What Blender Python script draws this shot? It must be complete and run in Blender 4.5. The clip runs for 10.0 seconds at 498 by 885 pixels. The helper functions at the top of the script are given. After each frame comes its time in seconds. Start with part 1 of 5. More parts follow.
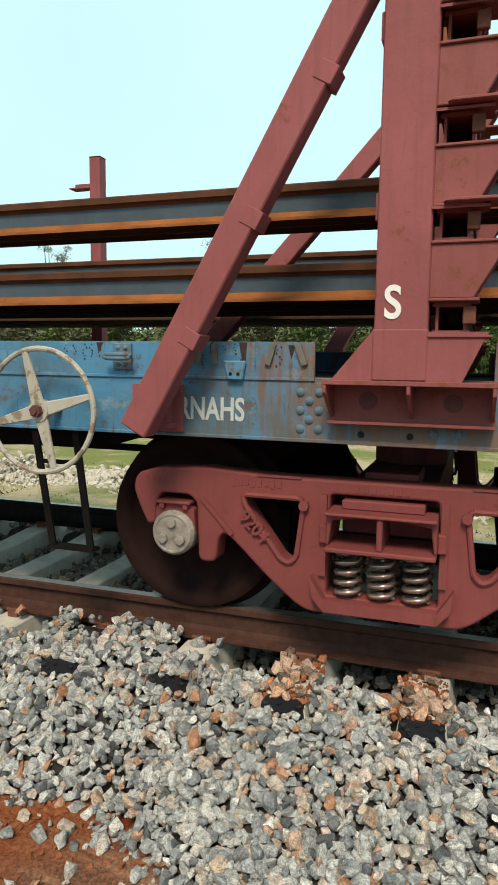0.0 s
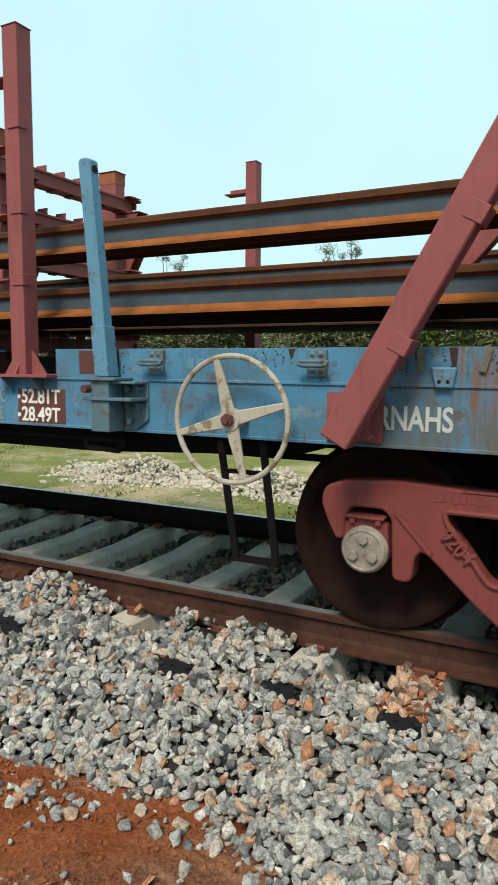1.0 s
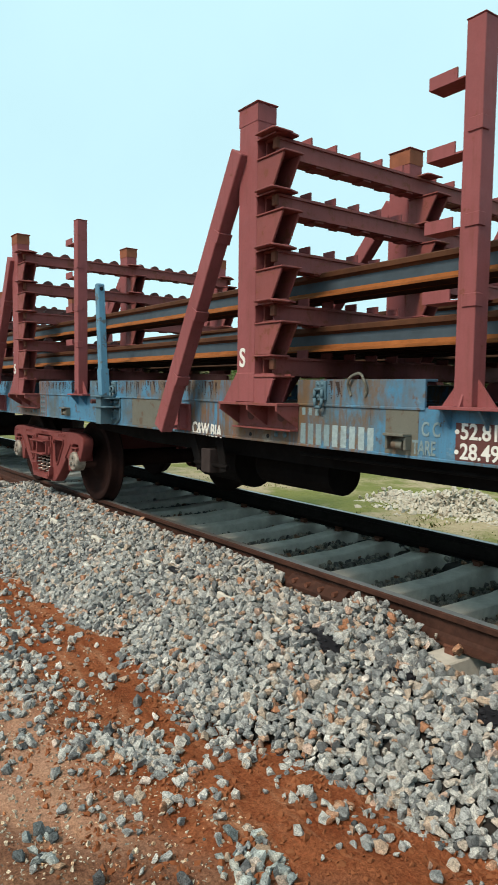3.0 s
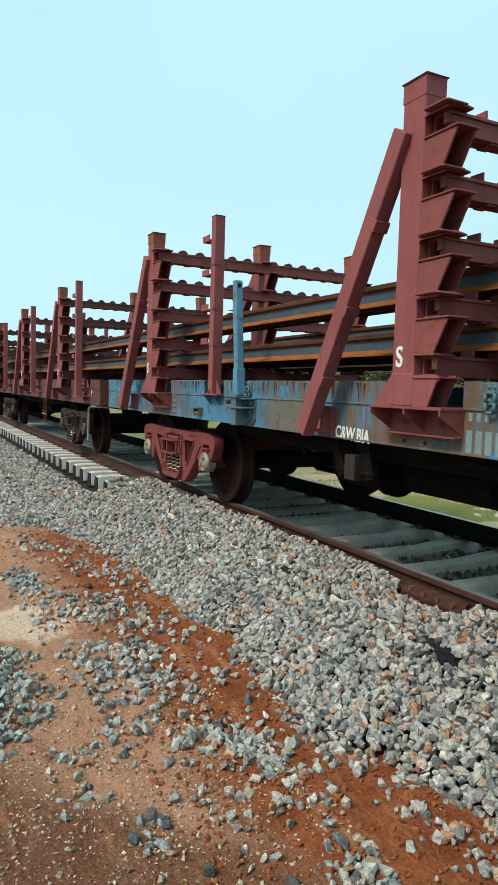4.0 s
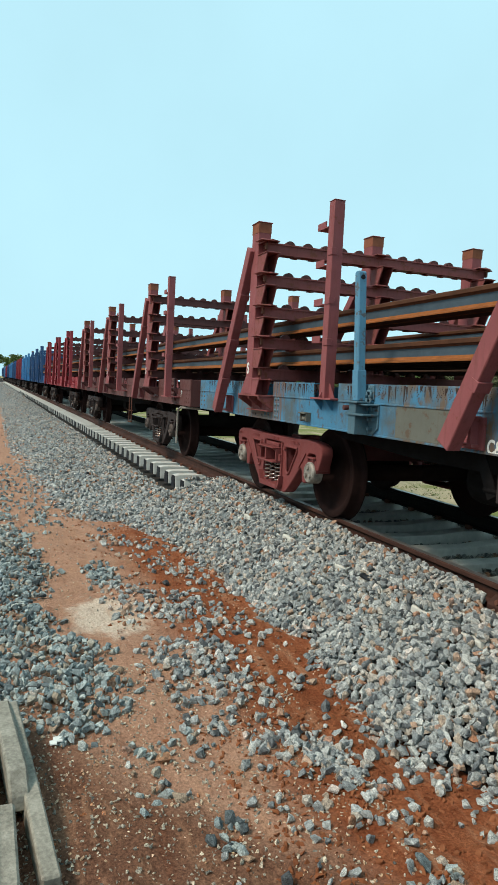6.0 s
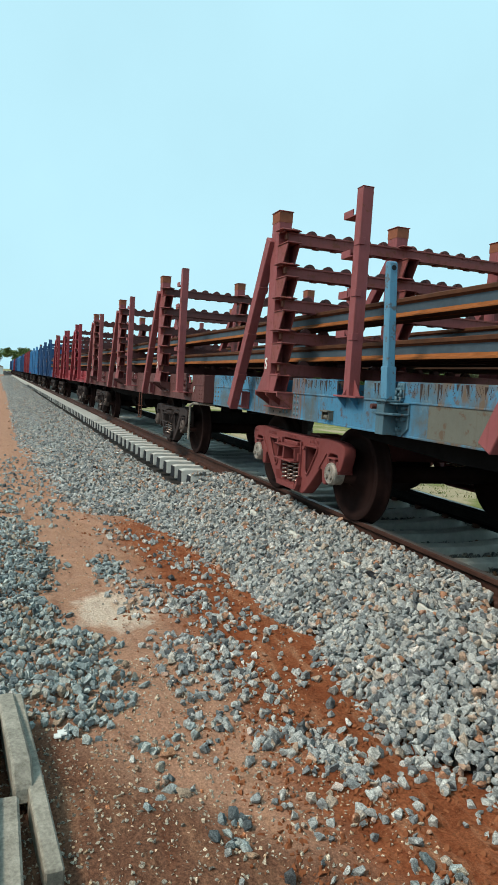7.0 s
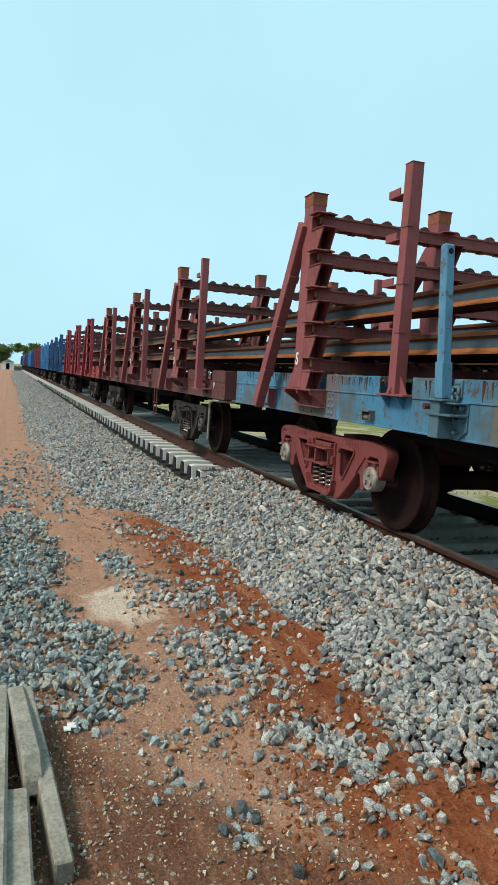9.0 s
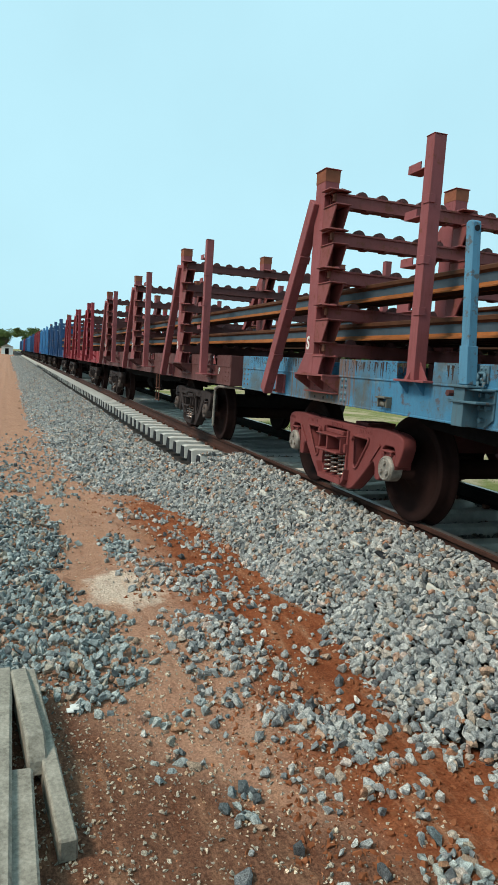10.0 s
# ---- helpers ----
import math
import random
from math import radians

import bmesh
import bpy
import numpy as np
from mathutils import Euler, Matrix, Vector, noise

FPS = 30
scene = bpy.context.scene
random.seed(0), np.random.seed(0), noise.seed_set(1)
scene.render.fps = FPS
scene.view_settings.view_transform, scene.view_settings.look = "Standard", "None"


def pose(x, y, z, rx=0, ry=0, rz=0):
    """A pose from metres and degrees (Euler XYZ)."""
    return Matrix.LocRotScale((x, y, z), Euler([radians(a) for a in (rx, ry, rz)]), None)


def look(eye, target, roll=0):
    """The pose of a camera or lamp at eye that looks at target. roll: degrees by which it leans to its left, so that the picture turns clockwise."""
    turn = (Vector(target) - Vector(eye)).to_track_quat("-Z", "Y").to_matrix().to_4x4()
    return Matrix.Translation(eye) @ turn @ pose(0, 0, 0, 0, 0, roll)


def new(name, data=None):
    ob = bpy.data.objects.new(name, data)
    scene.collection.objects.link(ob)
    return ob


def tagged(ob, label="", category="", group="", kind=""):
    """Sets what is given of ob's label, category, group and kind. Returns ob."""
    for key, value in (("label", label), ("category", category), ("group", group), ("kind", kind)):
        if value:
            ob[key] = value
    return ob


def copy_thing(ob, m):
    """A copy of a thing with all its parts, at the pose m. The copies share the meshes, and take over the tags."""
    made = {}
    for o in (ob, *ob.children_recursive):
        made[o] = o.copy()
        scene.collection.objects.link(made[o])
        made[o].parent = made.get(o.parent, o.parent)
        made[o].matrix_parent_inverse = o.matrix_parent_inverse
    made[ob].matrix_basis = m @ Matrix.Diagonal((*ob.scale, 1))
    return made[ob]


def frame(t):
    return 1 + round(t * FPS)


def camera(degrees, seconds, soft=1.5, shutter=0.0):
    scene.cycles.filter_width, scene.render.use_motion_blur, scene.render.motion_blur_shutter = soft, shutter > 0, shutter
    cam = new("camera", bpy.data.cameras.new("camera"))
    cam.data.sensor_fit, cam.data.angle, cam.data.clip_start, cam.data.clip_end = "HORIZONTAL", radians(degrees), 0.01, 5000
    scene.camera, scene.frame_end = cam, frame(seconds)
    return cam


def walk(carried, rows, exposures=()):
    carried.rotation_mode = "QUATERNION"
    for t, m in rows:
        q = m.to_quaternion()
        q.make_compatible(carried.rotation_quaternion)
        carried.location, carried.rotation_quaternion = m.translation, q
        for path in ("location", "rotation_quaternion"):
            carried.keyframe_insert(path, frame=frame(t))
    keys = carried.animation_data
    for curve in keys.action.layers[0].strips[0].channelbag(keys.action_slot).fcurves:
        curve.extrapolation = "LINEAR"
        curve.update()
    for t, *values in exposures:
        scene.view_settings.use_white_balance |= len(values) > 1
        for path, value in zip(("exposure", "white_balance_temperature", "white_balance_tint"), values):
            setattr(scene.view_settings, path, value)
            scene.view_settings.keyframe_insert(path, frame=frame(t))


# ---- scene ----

# ---------------------------------------------------------------- camera
cam = camera(40.00, 10.0, soft=0.45, shutter=0.12)
walk(cam, [
    (0, pose(0.137, -3.982, 1.213, 83.23, -0.74, 18.77)),
    (0.5, pose(0.123, -3.975, 1.213, 83.49, -0.59, 22.30)),
    (1, pose(0.103, -3.972, 1.219, 83.53, -0.40, 28.02)),
    (1.5, pose(0.083, -3.975, 1.226, 84.28, -0.29, 34.82)),
    (2, pose(0.068, -3.985, 1.232, 85.67, -0.41, 40.46)),
    (2.5, pose(0.053, -4.000, 1.231, 85.98, -0.49, 47.18)),
    (3, pose(0.038, -4.014, 1.228, 85.58, -0.82, 53.79)),
    (4.5, pose(-0.013, -4.039, 1.220, 85.62, -2.28, 65.60)),
    (5, pose(-0.031, -4.055, 1.219, 85.74, -2.90, 66.86)),
    (5.5, pose(-0.049, -4.073, 1.220, 85.63, -2.73, 69.12)),
    (6, pose(-0.062, -4.085, 1.219, 85.41, -2.86, 69.37)),
    (7.5, pose(-0.084, -4.085, 1.213, 84.87, -3.73, 70.08)),
    (8, pose(-0.085, -4.082, 1.210, 84.87, -3.63, 69.70)),
    (8.5, pose(-0.085, -4.083, 1.209, 84.76, -3.79, 70.00)),
    (9, pose(-0.084, -4.086, 1.210, 84.64, -3.64, 70.77)),
    (9.5, pose(-0.082, -4.089, 1.209, 83.91, -3.54, 71.26)),
    (10, pose(-0.078, -4.091, 1.209, 83.37, -3.56, 70.76)),
], exposures=[(0, 0.40, 7500, 12), (1, 0.34, 7300, 12), (2.5, 0.33, 7250, 12), (5, 0.20, 6800, 7), (7.5, 0.18, 6650, 7), (10, 0.16, 6650, 7)])

# how far the train has rolled along +x: seconds, metres
ROLLED = [(0, 0.000), (0.5, 0.180), (1, 0.362), (1.5, 0.545), (2, 0.728), (2.5, 0.912), (3, 1.093), (4.5, 1.622), (5, 1.793), (5.5, 1.958), (6, 2.115), (7.5, 2.562), (8, 2.704), (8.5, 2.840), (9, 2.972), (9.5, 3.102), (10, 3.230)]

# ---------------------------------------------------------------- light: pale overcast sky, weak broad sun
world = bpy.data.worlds.new("overcast_sky")
scene.world = world
world.use_nodes = True
wn, wl = world.node_tree.nodes, world.node_tree.links
sky = wn.new("ShaderNodeTexSky")
sky.sky_type, sky.sun_disc = "NISHITA", False
sky.sun_elevation, sky.sun_rotation = radians(49.1), radians(170)
sky.air_density, sky.dust_density = 1.0, 4.0
scaled = wn.new("ShaderNodeMix")
scaled.data_type, scaled.blend_type = "RGBA", "MULTIPLY"
scaled.inputs["Factor"].default_value = 1.0
scaled.inputs["B"].default_value = (0.07, 0.07, 0.07, 1)
wl.new(sky.outputs["Color"], scaled.inputs["A"])
cloud = wn.new("ShaderNodeMix")
cloud.data_type = "RGBA"
cloud.inputs["Factor"].default_value = 0.86
cloud.inputs["B"].default_value = (0.455, 0.755, 0.885, 1)
wl.new(scaled.outputs["Result"], cloud.inputs["A"])
haze = wn.new("ShaderNodeTexNoise")
haze.inputs["Scale"].default_value, haze.inputs["Detail"].default_value = 2.2, 5.0
veil = wn.new("ShaderNodeMapRange")
veil.inputs["From Min"].default_value, veil.inputs["From Max"].default_value = 0.3, 0.7
veil.inputs["To Min"].default_value, veil.inputs["To Max"].default_value = 0.95, 1.05
wl.new(wn.new("ShaderNodeTexCoord").outputs["Generated"], haze.inputs["Vector"])
wl.new(haze.outputs["Fac"], veil.inputs["Value"])
soft_cloud = wn.new("ShaderNodeMix")
soft_cloud.data_type, soft_cloud.blend_type = "RGBA", "MULTIPLY"
soft_cloud.inputs["Factor"].default_value = 1.0
wl.new(cloud.outputs["Result"], soft_cloud.inputs["A"])
wl.new(veil.outputs["Result"], soft_cloud.inputs["B"])
wl.new(soft_cloud.outputs["Result"], wn["Background"].inputs["Color"])
wn["Background"].inputs["Strength"].default_value = 1.13
sun = new("sun", bpy.data.lights.new("sun", "SUN"))
sun.data.energy, sun.data.angle, sun.data.color = 2.8, radians(16), (1.0, 0.885, 0.765)
sun.matrix_world = look((3, -17.5, 20.5), (0, 0, 0))


# ---------------------------------------------------------------- materials
def material(name, build):
    m = bpy.data.materials.new(name)
    m.use_nodes = True
    nt = m.node_tree
    build(nt, nt.nodes, nt.links, nt.nodes["Principled BSDF"])
    return m


def noise_node(nt, scale, detail=6.0, rough=0.6, vector=None):
    n = nt.nodes.new("ShaderNodeTexNoise")
    n.inputs["Scale"].default_value, n.inputs["Detail"].default_value, n.inputs["Roughness"].default_value = scale, detail, rough
    if vector is not None:
        nt.links.new(vector, n.inputs["Vector"])
    return n


def ramp_node(nt, fac, stops):
    r = nt.nodes.new("ShaderNodeValToRGB")
    els = r.color_ramp.elements
    while len(els) < len(stops):
        els.new(0.5)
    for e, (p, c) in zip(els, stops):
        e.position, e.color = p, (*c, 1) if len(c) == 3 else c
    nt.links.new(fac, r.inputs["Fac"])
    return r


def mix_node(nt, fac, a, b, blend="MIX"):
    m = nt.nodes.new("ShaderNodeMix")
    m.data_type, m.blend_type = "RGBA", blend
    for sock, v in (("Factor", fac), ("A", a), ("B", b)):
        if isinstance(v, bpy.types.NodeSocket):
            nt.links.new(v, m.inputs[sock])
        elif sock == "Factor":
            m.inputs[sock].default_value = v
        else:
            m.inputs[sock].default_value = (*v, 1)
    return m.outputs["Result"]


def bump_node(nt, height, strength, distance=0.01, normal=None):
    b = nt.nodes.new("ShaderNodeBump")
    b.inputs["Strength"].default_value, b.inputs["Distance"].default_value = strength, distance
    nt.links.new(height, b.inputs["Height"])
    if normal is not None:
        nt.links.new(normal, b.inputs["Normal"])
    return b.outputs["Normal"]


def coords(nt, stretch=(1, 1, 1)):
    tc = nt.nodes.new("ShaderNodeTexCoord")
    mp = nt.nodes.new("ShaderNodeMapping")
    mp.inputs["Scale"].default_value = stretch
    nt.links.new(tc.outputs["Object"], mp.inputs["Vector"])
    return mp.outputs["Vector"]


def paint(name, col, worn=0.45, rust=(0.13, 0.055, 0.03), faded=1.35, rough=0.6, streak=0.5, stain=False):
    """Old paint on steel: faded patches, rust blotches, vertical streaks, fine pitting."""
    def build(nt, nodes, links, bsdf):
        v = coords(nt)
        big = noise_node(nt, 2.3, 5, 0.6, v)
        mid = noise_node(nt, 11, 8, 0.7, v)
        fine = noise_node(nt, 90, 4, 0.6, v)
        drip = noise_node(nt, 5, 5, 0.6, coords(nt, (6, 6, 0.6)))
        light = tuple(min(1, c * faded + 0.012) for c in col)
        dark = tuple(c * 0.62 for c in col)
        base = mix_node(nt, ramp_node(nt, big.outputs["Fac"], [(0.3, (0, 0, 0)), (0.72, (1, 1, 1))]).outputs["Color"], dark, light)
        base = mix_node(nt, 0.55, base, col)
        dr = ramp_node(nt, drip.outputs["Fac"], [(0.52, (0, 0, 0)), (0.75, (streak, streak, streak))])
        base = mix_node(nt, dr.outputs["Color"], base, tuple(0.5 * c + 0.5 * r for c, r in zip(dark, rust)))
        spots = ramp_node(nt, mid.outputs["Fac"], [(1 - worn, (0, 0, 0)), (min(1, 1.06 - worn), (1, 1, 1))])
        base = mix_node(nt, spots.outputs["Color"], base, rust)
        base = mix_node(nt, 0.25, base, mix_node(nt, fine.outputs["Fac"], dark, light))
        if stain:   # rust run-off round the shelves that carry the racks
            sep = nodes.new("ShaderNodeSeparateXYZ")
            links.new(v, sep.inputs["Vector"])
            off = nodes.new("ShaderNodeMath")
            off.operation = "PINGPONG"
            off.inputs[1].default_value = 2.265
            links.new(sep.outputs["X"], off.inputs[0])
            add = nodes.new("ShaderNodeMath")
            add.operation = "MULTIPLY_ADD"
            add.inputs[1].default_value, add.inputs[2].default_value = -0.42, 0.28
            links.new(off.outputs[0], add.inputs[0])
            tot = nodes.new("ShaderNodeMath")
            links.new(add.outputs[0], tot.inputs[0])
            links.new(drip.outputs["Fac"], tot.inputs[1])
            st = ramp_node(nt, tot.outputs[0], [(0.45, (0, 0, 0)), (0.64, (0.8, 0.8, 0.8))])
            base = mix_node(nt, st.outputs["Color"], base, mix_node(nt, mid.outputs["Fac"], (0.07, 0.04, 0.028), (0.27, 0.115, 0.035)))
            dirt = noise_node(nt, 1.7, 7, 0.7, v)
            base = mix_node(nt, ramp_node(nt, dirt.outputs["Fac"], [(0.46, (0, 0, 0)), (0.62, (0.78, 0.78, 0.78))]).outputs["Color"], base, (0.085, 0.09, 0.08))
            middle = nodes.new("ShaderNodeMapRange")   # the worst weathered stretch, amidships
            middle.inputs["From Min"].default_value, middle.inputs["From Max"].default_value = 1.9, 1.3
            mid_x = nodes.new("ShaderNodeMath")
            mid_x.operation = "ABSOLUTE"
            shift = nodes.new("ShaderNodeMath")
            shift.inputs[1].default_value = 0.35
            links.new(sep.outputs["X"], shift.inputs[0])
            links.new(shift.outputs[0], mid_x.inputs[0])
            links.new(mid_x.outputs[0], middle.inputs["Value"])
            patch = noise_node(nt, 4.5, 8, 0.72, coords(nt, (1.6, 1, 0.7)))
            worst = nodes.new("ShaderNodeMath")
            worst.operation = "MULTIPLY"
            links.new(middle.outputs["Result"], worst.inputs[0])
            links.new(ramp_node(nt, patch.outputs["Fac"], [(0.44, (0, 0, 0)), (0.58, (0.9, 0.9, 0.9))]).outputs["Color"], worst.inputs[1])
            base = mix_node(nt, worst.outputs[0], base, mix_node(nt, mid.outputs["Fac"], (0.055, 0.042, 0.034), (0.21, 0.125, 0.06)))
            runs = noise_node(nt, 7, 6, 0.7, coords(nt, (4, 4, 0.35)))
            base = mix_node(nt, ramp_node(nt, runs.outputs["Fac"], [(0.60, (0, 0, 0)), (0.68, (0.75, 0.75, 0.75))]).outputs["Color"], base, (0.06, 0.042, 0.032))
            scuff = noise_node(nt, 3.2, 8, 0.75, coords(nt, (1, 1, 1.8)))
            base = mix_node(nt, ramp_node(nt, scuff.outputs["Fac"], [(0.58, (0, 0, 0)), (0.72, (0.5, 0.5, 0.5))]).outputs["Color"], base, (0.28, 0.36, 0.37))
        links.new(base, bsdf.inputs["Base Color"])
        bsdf.inputs["Specular IOR Level"].default_value = 0.22
        rr = ramp_node(nt, mid.outputs["Fac"], [(0.3, (rough - 0.08,) * 3), (0.7, (min(1, rough + 0.2),) * 3)])
        links.new(rr.outputs["Color"], bsdf.inputs["Roughness"])
        n1 = bump_node(nt, mid.outputs["Fac"], 0.25, 0.006)
        links.new(bump_node(nt, fine.outputs["Fac"], 0.2, 0.002, n1), bsdf.inputs["Normal"])
    return material(name, build)


def plain(name, col, rough=0.7, vary=0.35, scale=20, metal=0.0, bump=0.25, far=None, gloss=0.12):
    def build(nt, nodes, links, bsdf):
        v = coords(nt)
        a = noise_node(nt, scale, 8, 0.65, v)
        b = noise_node(nt, scale / 7, 4, 0.6, v)
        lo, hi = tuple(c * (1 - vary) for c in col), far or tuple(min(1, c * (1 + vary)) for c in col)
        c1 = mix_node(nt, ramp_node(nt, a.outputs["Fac"], [(0.3, (0, 0, 0)), (0.7, (1, 1, 1))]).outputs["Color"], lo, hi)
        c2 = mix_node(nt, ramp_node(nt, b.outputs["Fac"], [(0.3, (0, 0, 0)), (0.7, (1, 1, 1))]).outputs["Color"], lo, hi)
        links.new(mix_node(nt, 0.45, c1, c2), bsdf.inputs["Base Color"])
        bsdf.inputs["Roughness"].default_value, bsdf.inputs["Metallic"].default_value = rough, metal
        bsdf.inputs["Specular IOR Level"].default_value = gloss
        links.new(bump_node(nt, a.outputs["Fac"], bump, 0.006), bsdf.inputs["Normal"])
    return material(name, build)


MAROON = paint("maroon_paint", (0.235, 0.066, 0.069), worn=0.385, rust=(0.15, 0.05, 0.027), faded=1.35, streak=0.7)
MAROON_CAST = paint("maroon_cast_paint", (0.172, 0.04, 0.038), worn=0.35, rust=(0.09, 0.035, 0.026), rough=0.62)
MAROON_RUSTY = paint("rusted_maroon_paint", (0.215, 0.06, 0.057), worn=0.45, rust=(0.15, 0.05, 0.028), faded=1.25, streak=0.8)
BLUE = paint("blue_paint", (0.05, 0.185, 0.31), worn=0.43, rust=(0.10, 0.055, 0.04), faded=1.45, stain=True)
BLUE_POST = paint("blue_post_paint", (0.082, 0.222, 0.335), worn=0.43, rust=(0.10, 0.07, 0.05))
BLUE_DULL = paint("dull_blue_paint", (0.075, 0.145, 0.185), worn=0.44, rust=(0.11, 0.07, 0.05))
BROWN = paint("brown_paint", (0.10, 0.036, 0.034), worn=0.40, rust=(0.07, 0.03, 0.022))
RED = paint("red_paint", (0.27, 0.035, 0.045), worn=0.34, rust=(0.10, 0.03, 0.025))
NAVY = paint("navy_paint", (0.03, 0.085, 0.20), worn=0.36, rust=(0.06, 0.04, 0.04))
SKYBLUE = paint("sky_blue_paint", (0.06, 0.22, 0.45), worn=0.34, rust=(0.08, 0.06, 0.05))
GREY_CAST = plain("grimy_cast_steel", (0.036, 0.027, 0.026), 0.75, 0.45, 14)
OLD_CAP = plain("rusty_axle_cap", (0.09, 0.07, 0.062), 0.7, 0.4, 20)
RUST = plain("rusty_steel", (0.125, 0.052, 0.035), 0.8, 0.45, 24)
# Underframe and wheel steels, base colours lowered to deepen the shade beneath wagons.
DARK = plain("shade_black_steel", (0.009, 0.008, 0.008), 0.9, 0.5, 12, gloss=0.03)
TREAD = plain("worn_wheel_steel", (0.018, 0.009, 0.008), 0.8, 0.35, 16, gloss=0.05)
SPRING = plain("oily_spring_steel", (0.30, 0.22, 0.19), 0.27, 0.35, 30, metal=0.75, bump=0.08, gloss=0.6)
CAP = plain("pale_axle_cap_metal", (0.20, 0.17, 0.145), 0.55, 0.55, 22, metal=0.25, far=(0.42, 0.38, 0.335))
IVORY = paint("ivory_hand_wheel_paint", (0.37, 0.35, 0.295), worn=0.47, rust=(0.15, 0.095, 0.06), faded=1.2)
WHITE = plain("white_stencil_paint", (0.66, 0.67, 0.64), 0.7, 0.12, 40)
FADED = plain("faded_stencil_paint", (0.40, 0.44, 0.43), 0.8, 0.2, 40)
GHOST = plain("nearly_worn_off_paint", (0.17, 0.245, 0.27), 0.85, 0.3, 50)
CHALK = plain("half_worn_number_paint", (0.27, 0.35, 0.37), 0.85, 0.35, 50)
RUNOFF = plain("dark_rust_runs", (0.045, 0.03, 0.026), 0.8, 0.5, 30)
GRIME = paint("weathered_bare_plate", (0.125, 0.125, 0.105), worn=0.45, rust=(0.11, 0.065, 0.04))
TAR = plain("black_tar", (0.015, 0.015, 0.018), 0.6, 0.4, 30)
CONCRETE = plain("sleeper_concrete", (0.50, 0.475, 0.42), 0.85, 0.3, 9, far=(0.70, 0.67, 0.60))
OLD_CONCRETE = plain("old_concrete", (0.23, 0.205, 0.165), 0.9, 0.5, 55, far=(0.42, 0.385, 0.32), bump=0.9)
# Second sleeper concrete: daylight on the exposed sleepers put into its colour.
LIT_CONCRETE = plain("sunlit_concrete", (0.50, 0.49, 0.455), 0.85, 0.15, 14, far=(0.62, 0.61, 0.57))
RAIL_RUST = plain("track_rail_rust", (0.045, 0.021, 0.017), 0.75, 0.5, 22, far=(0.085, 0.038, 0.027))
# Far rail: the wagon's shade put into a blackened base colour.
RAIL_SHADED = plain("far_rail_in_shade", (0.014, 0.012, 0.011), 0.75, 0.5, 22, gloss=0.05)
RAIL_TOP = plain("polished_rail_head", (0.32, 0.30, 0.29), 0.35, 0.25, 30, metal=0.8, bump=0.1)
LOAD_RUST = plain("fresh_orange_rust", (0.25, 0.08, 0.022), 0.75, 0.5, 7, far=(0.36, 0.125, 0.04))
LOAD_WEB = plain("blue_grey_mill_scale", (0.052, 0.076, 0.097), 0.6, 0.3, 8)
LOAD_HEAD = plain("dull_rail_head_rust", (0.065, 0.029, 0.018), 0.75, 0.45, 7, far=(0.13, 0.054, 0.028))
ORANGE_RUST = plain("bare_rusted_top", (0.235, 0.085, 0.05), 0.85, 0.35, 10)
# Rust of the inner load rails, darkened to stand for shade between them.
LOAD_INNER = plain("shade_dark_rust", (0.05, 0.026, 0.017), 0.85, 0.4, 9)
# Underside slot of the load rails: shade below the foot as dark brown.
LOAD_DARK = plain("shaded_rail_underside", (0.05, 0.022, 0.014), 0.8, 0.4, 12)
BARK = plain("bark", (0.10, 0.085, 0.07), 0.9, 0.4, 20)
LEAF = plain("leaves", (0.075, 0.125, 0.035), 0.6, 0.5, 3, far=(0.15, 0.22, 0.07))
LEAF_DRY = plain("dusty_leaves", (0.10, 0.105, 0.055), 0.7, 0.4, 3)


# ---------------------------------------------------------------- mesh helpers
def box(bm, x0, x1, y0, y1, z0, z1):
    v = [bm.verts.new((x, y, z)) for x in (x0, x1) for y in (y0, y1) for z in (z0, z1)]
    for f in ((0, 1, 3, 2), (4, 6, 7, 5), (0, 4, 5, 1), (2, 3, 7, 6), (0, 2, 6, 4), (1, 5, 7, 3)):
        bm.faces.new([v[i] for i in f])


def prism(bm, pts, y0, y1):
    """An outline in x and z, drawn out from y0 to y1."""
    a, b = [bm.verts.new((x, y0, z)) for x, z in pts], [bm.verts.new((x, y1, z)) for x, z in pts]
    bm.faces.new(a)
    bm.faces.new(b[::-1])
    for i in range(len(pts)):
        j = (i + 1) % len(pts)
        bm.faces.new((a[j], a[i], b[i], b[j]))


def prism_x(bm, pts, x0, x1):
    """An outline in y and z, drawn out from x0 to x1."""
    a, b = [bm.verts.new((x0, y, z)) for y, z in pts], [bm.verts.new((x1, y, z)) for y, z in pts]
    bm.faces.new(a)
    bm.faces.new(b[::-1])
    for i in range(len(pts)):
        j = (i + 1) % len(pts)
        bm.faces.new((a[j], a[i], b[i], b[j]))


def rod(bm, p, q, r, n=10, r2=None):
    p, q = Vector(p), Vector(q)
    d = (q - p).normalized()
    u = d.orthogonal().normalized()
    w = d.cross(u)
    r2 = r if r2 is None else r2
    a = [bm.verts.new(p + (u * math.cos(2 * math.pi * i / n) + w * math.sin(2 * math.pi * i / n)) * r) for i in range(n)]
    b = [bm.verts.new(q + (u * math.cos(2 * math.pi * i / n) + w * math.sin(2 * math.pi * i / n)) * r2) for i in range(n)]
    bm.faces.new(a[::-1])
    bm.faces.new(b)
    for i in range(n):
        j = (i + 1) % n
        bm.faces.new((a[i], a[j], b[j], b[i]))


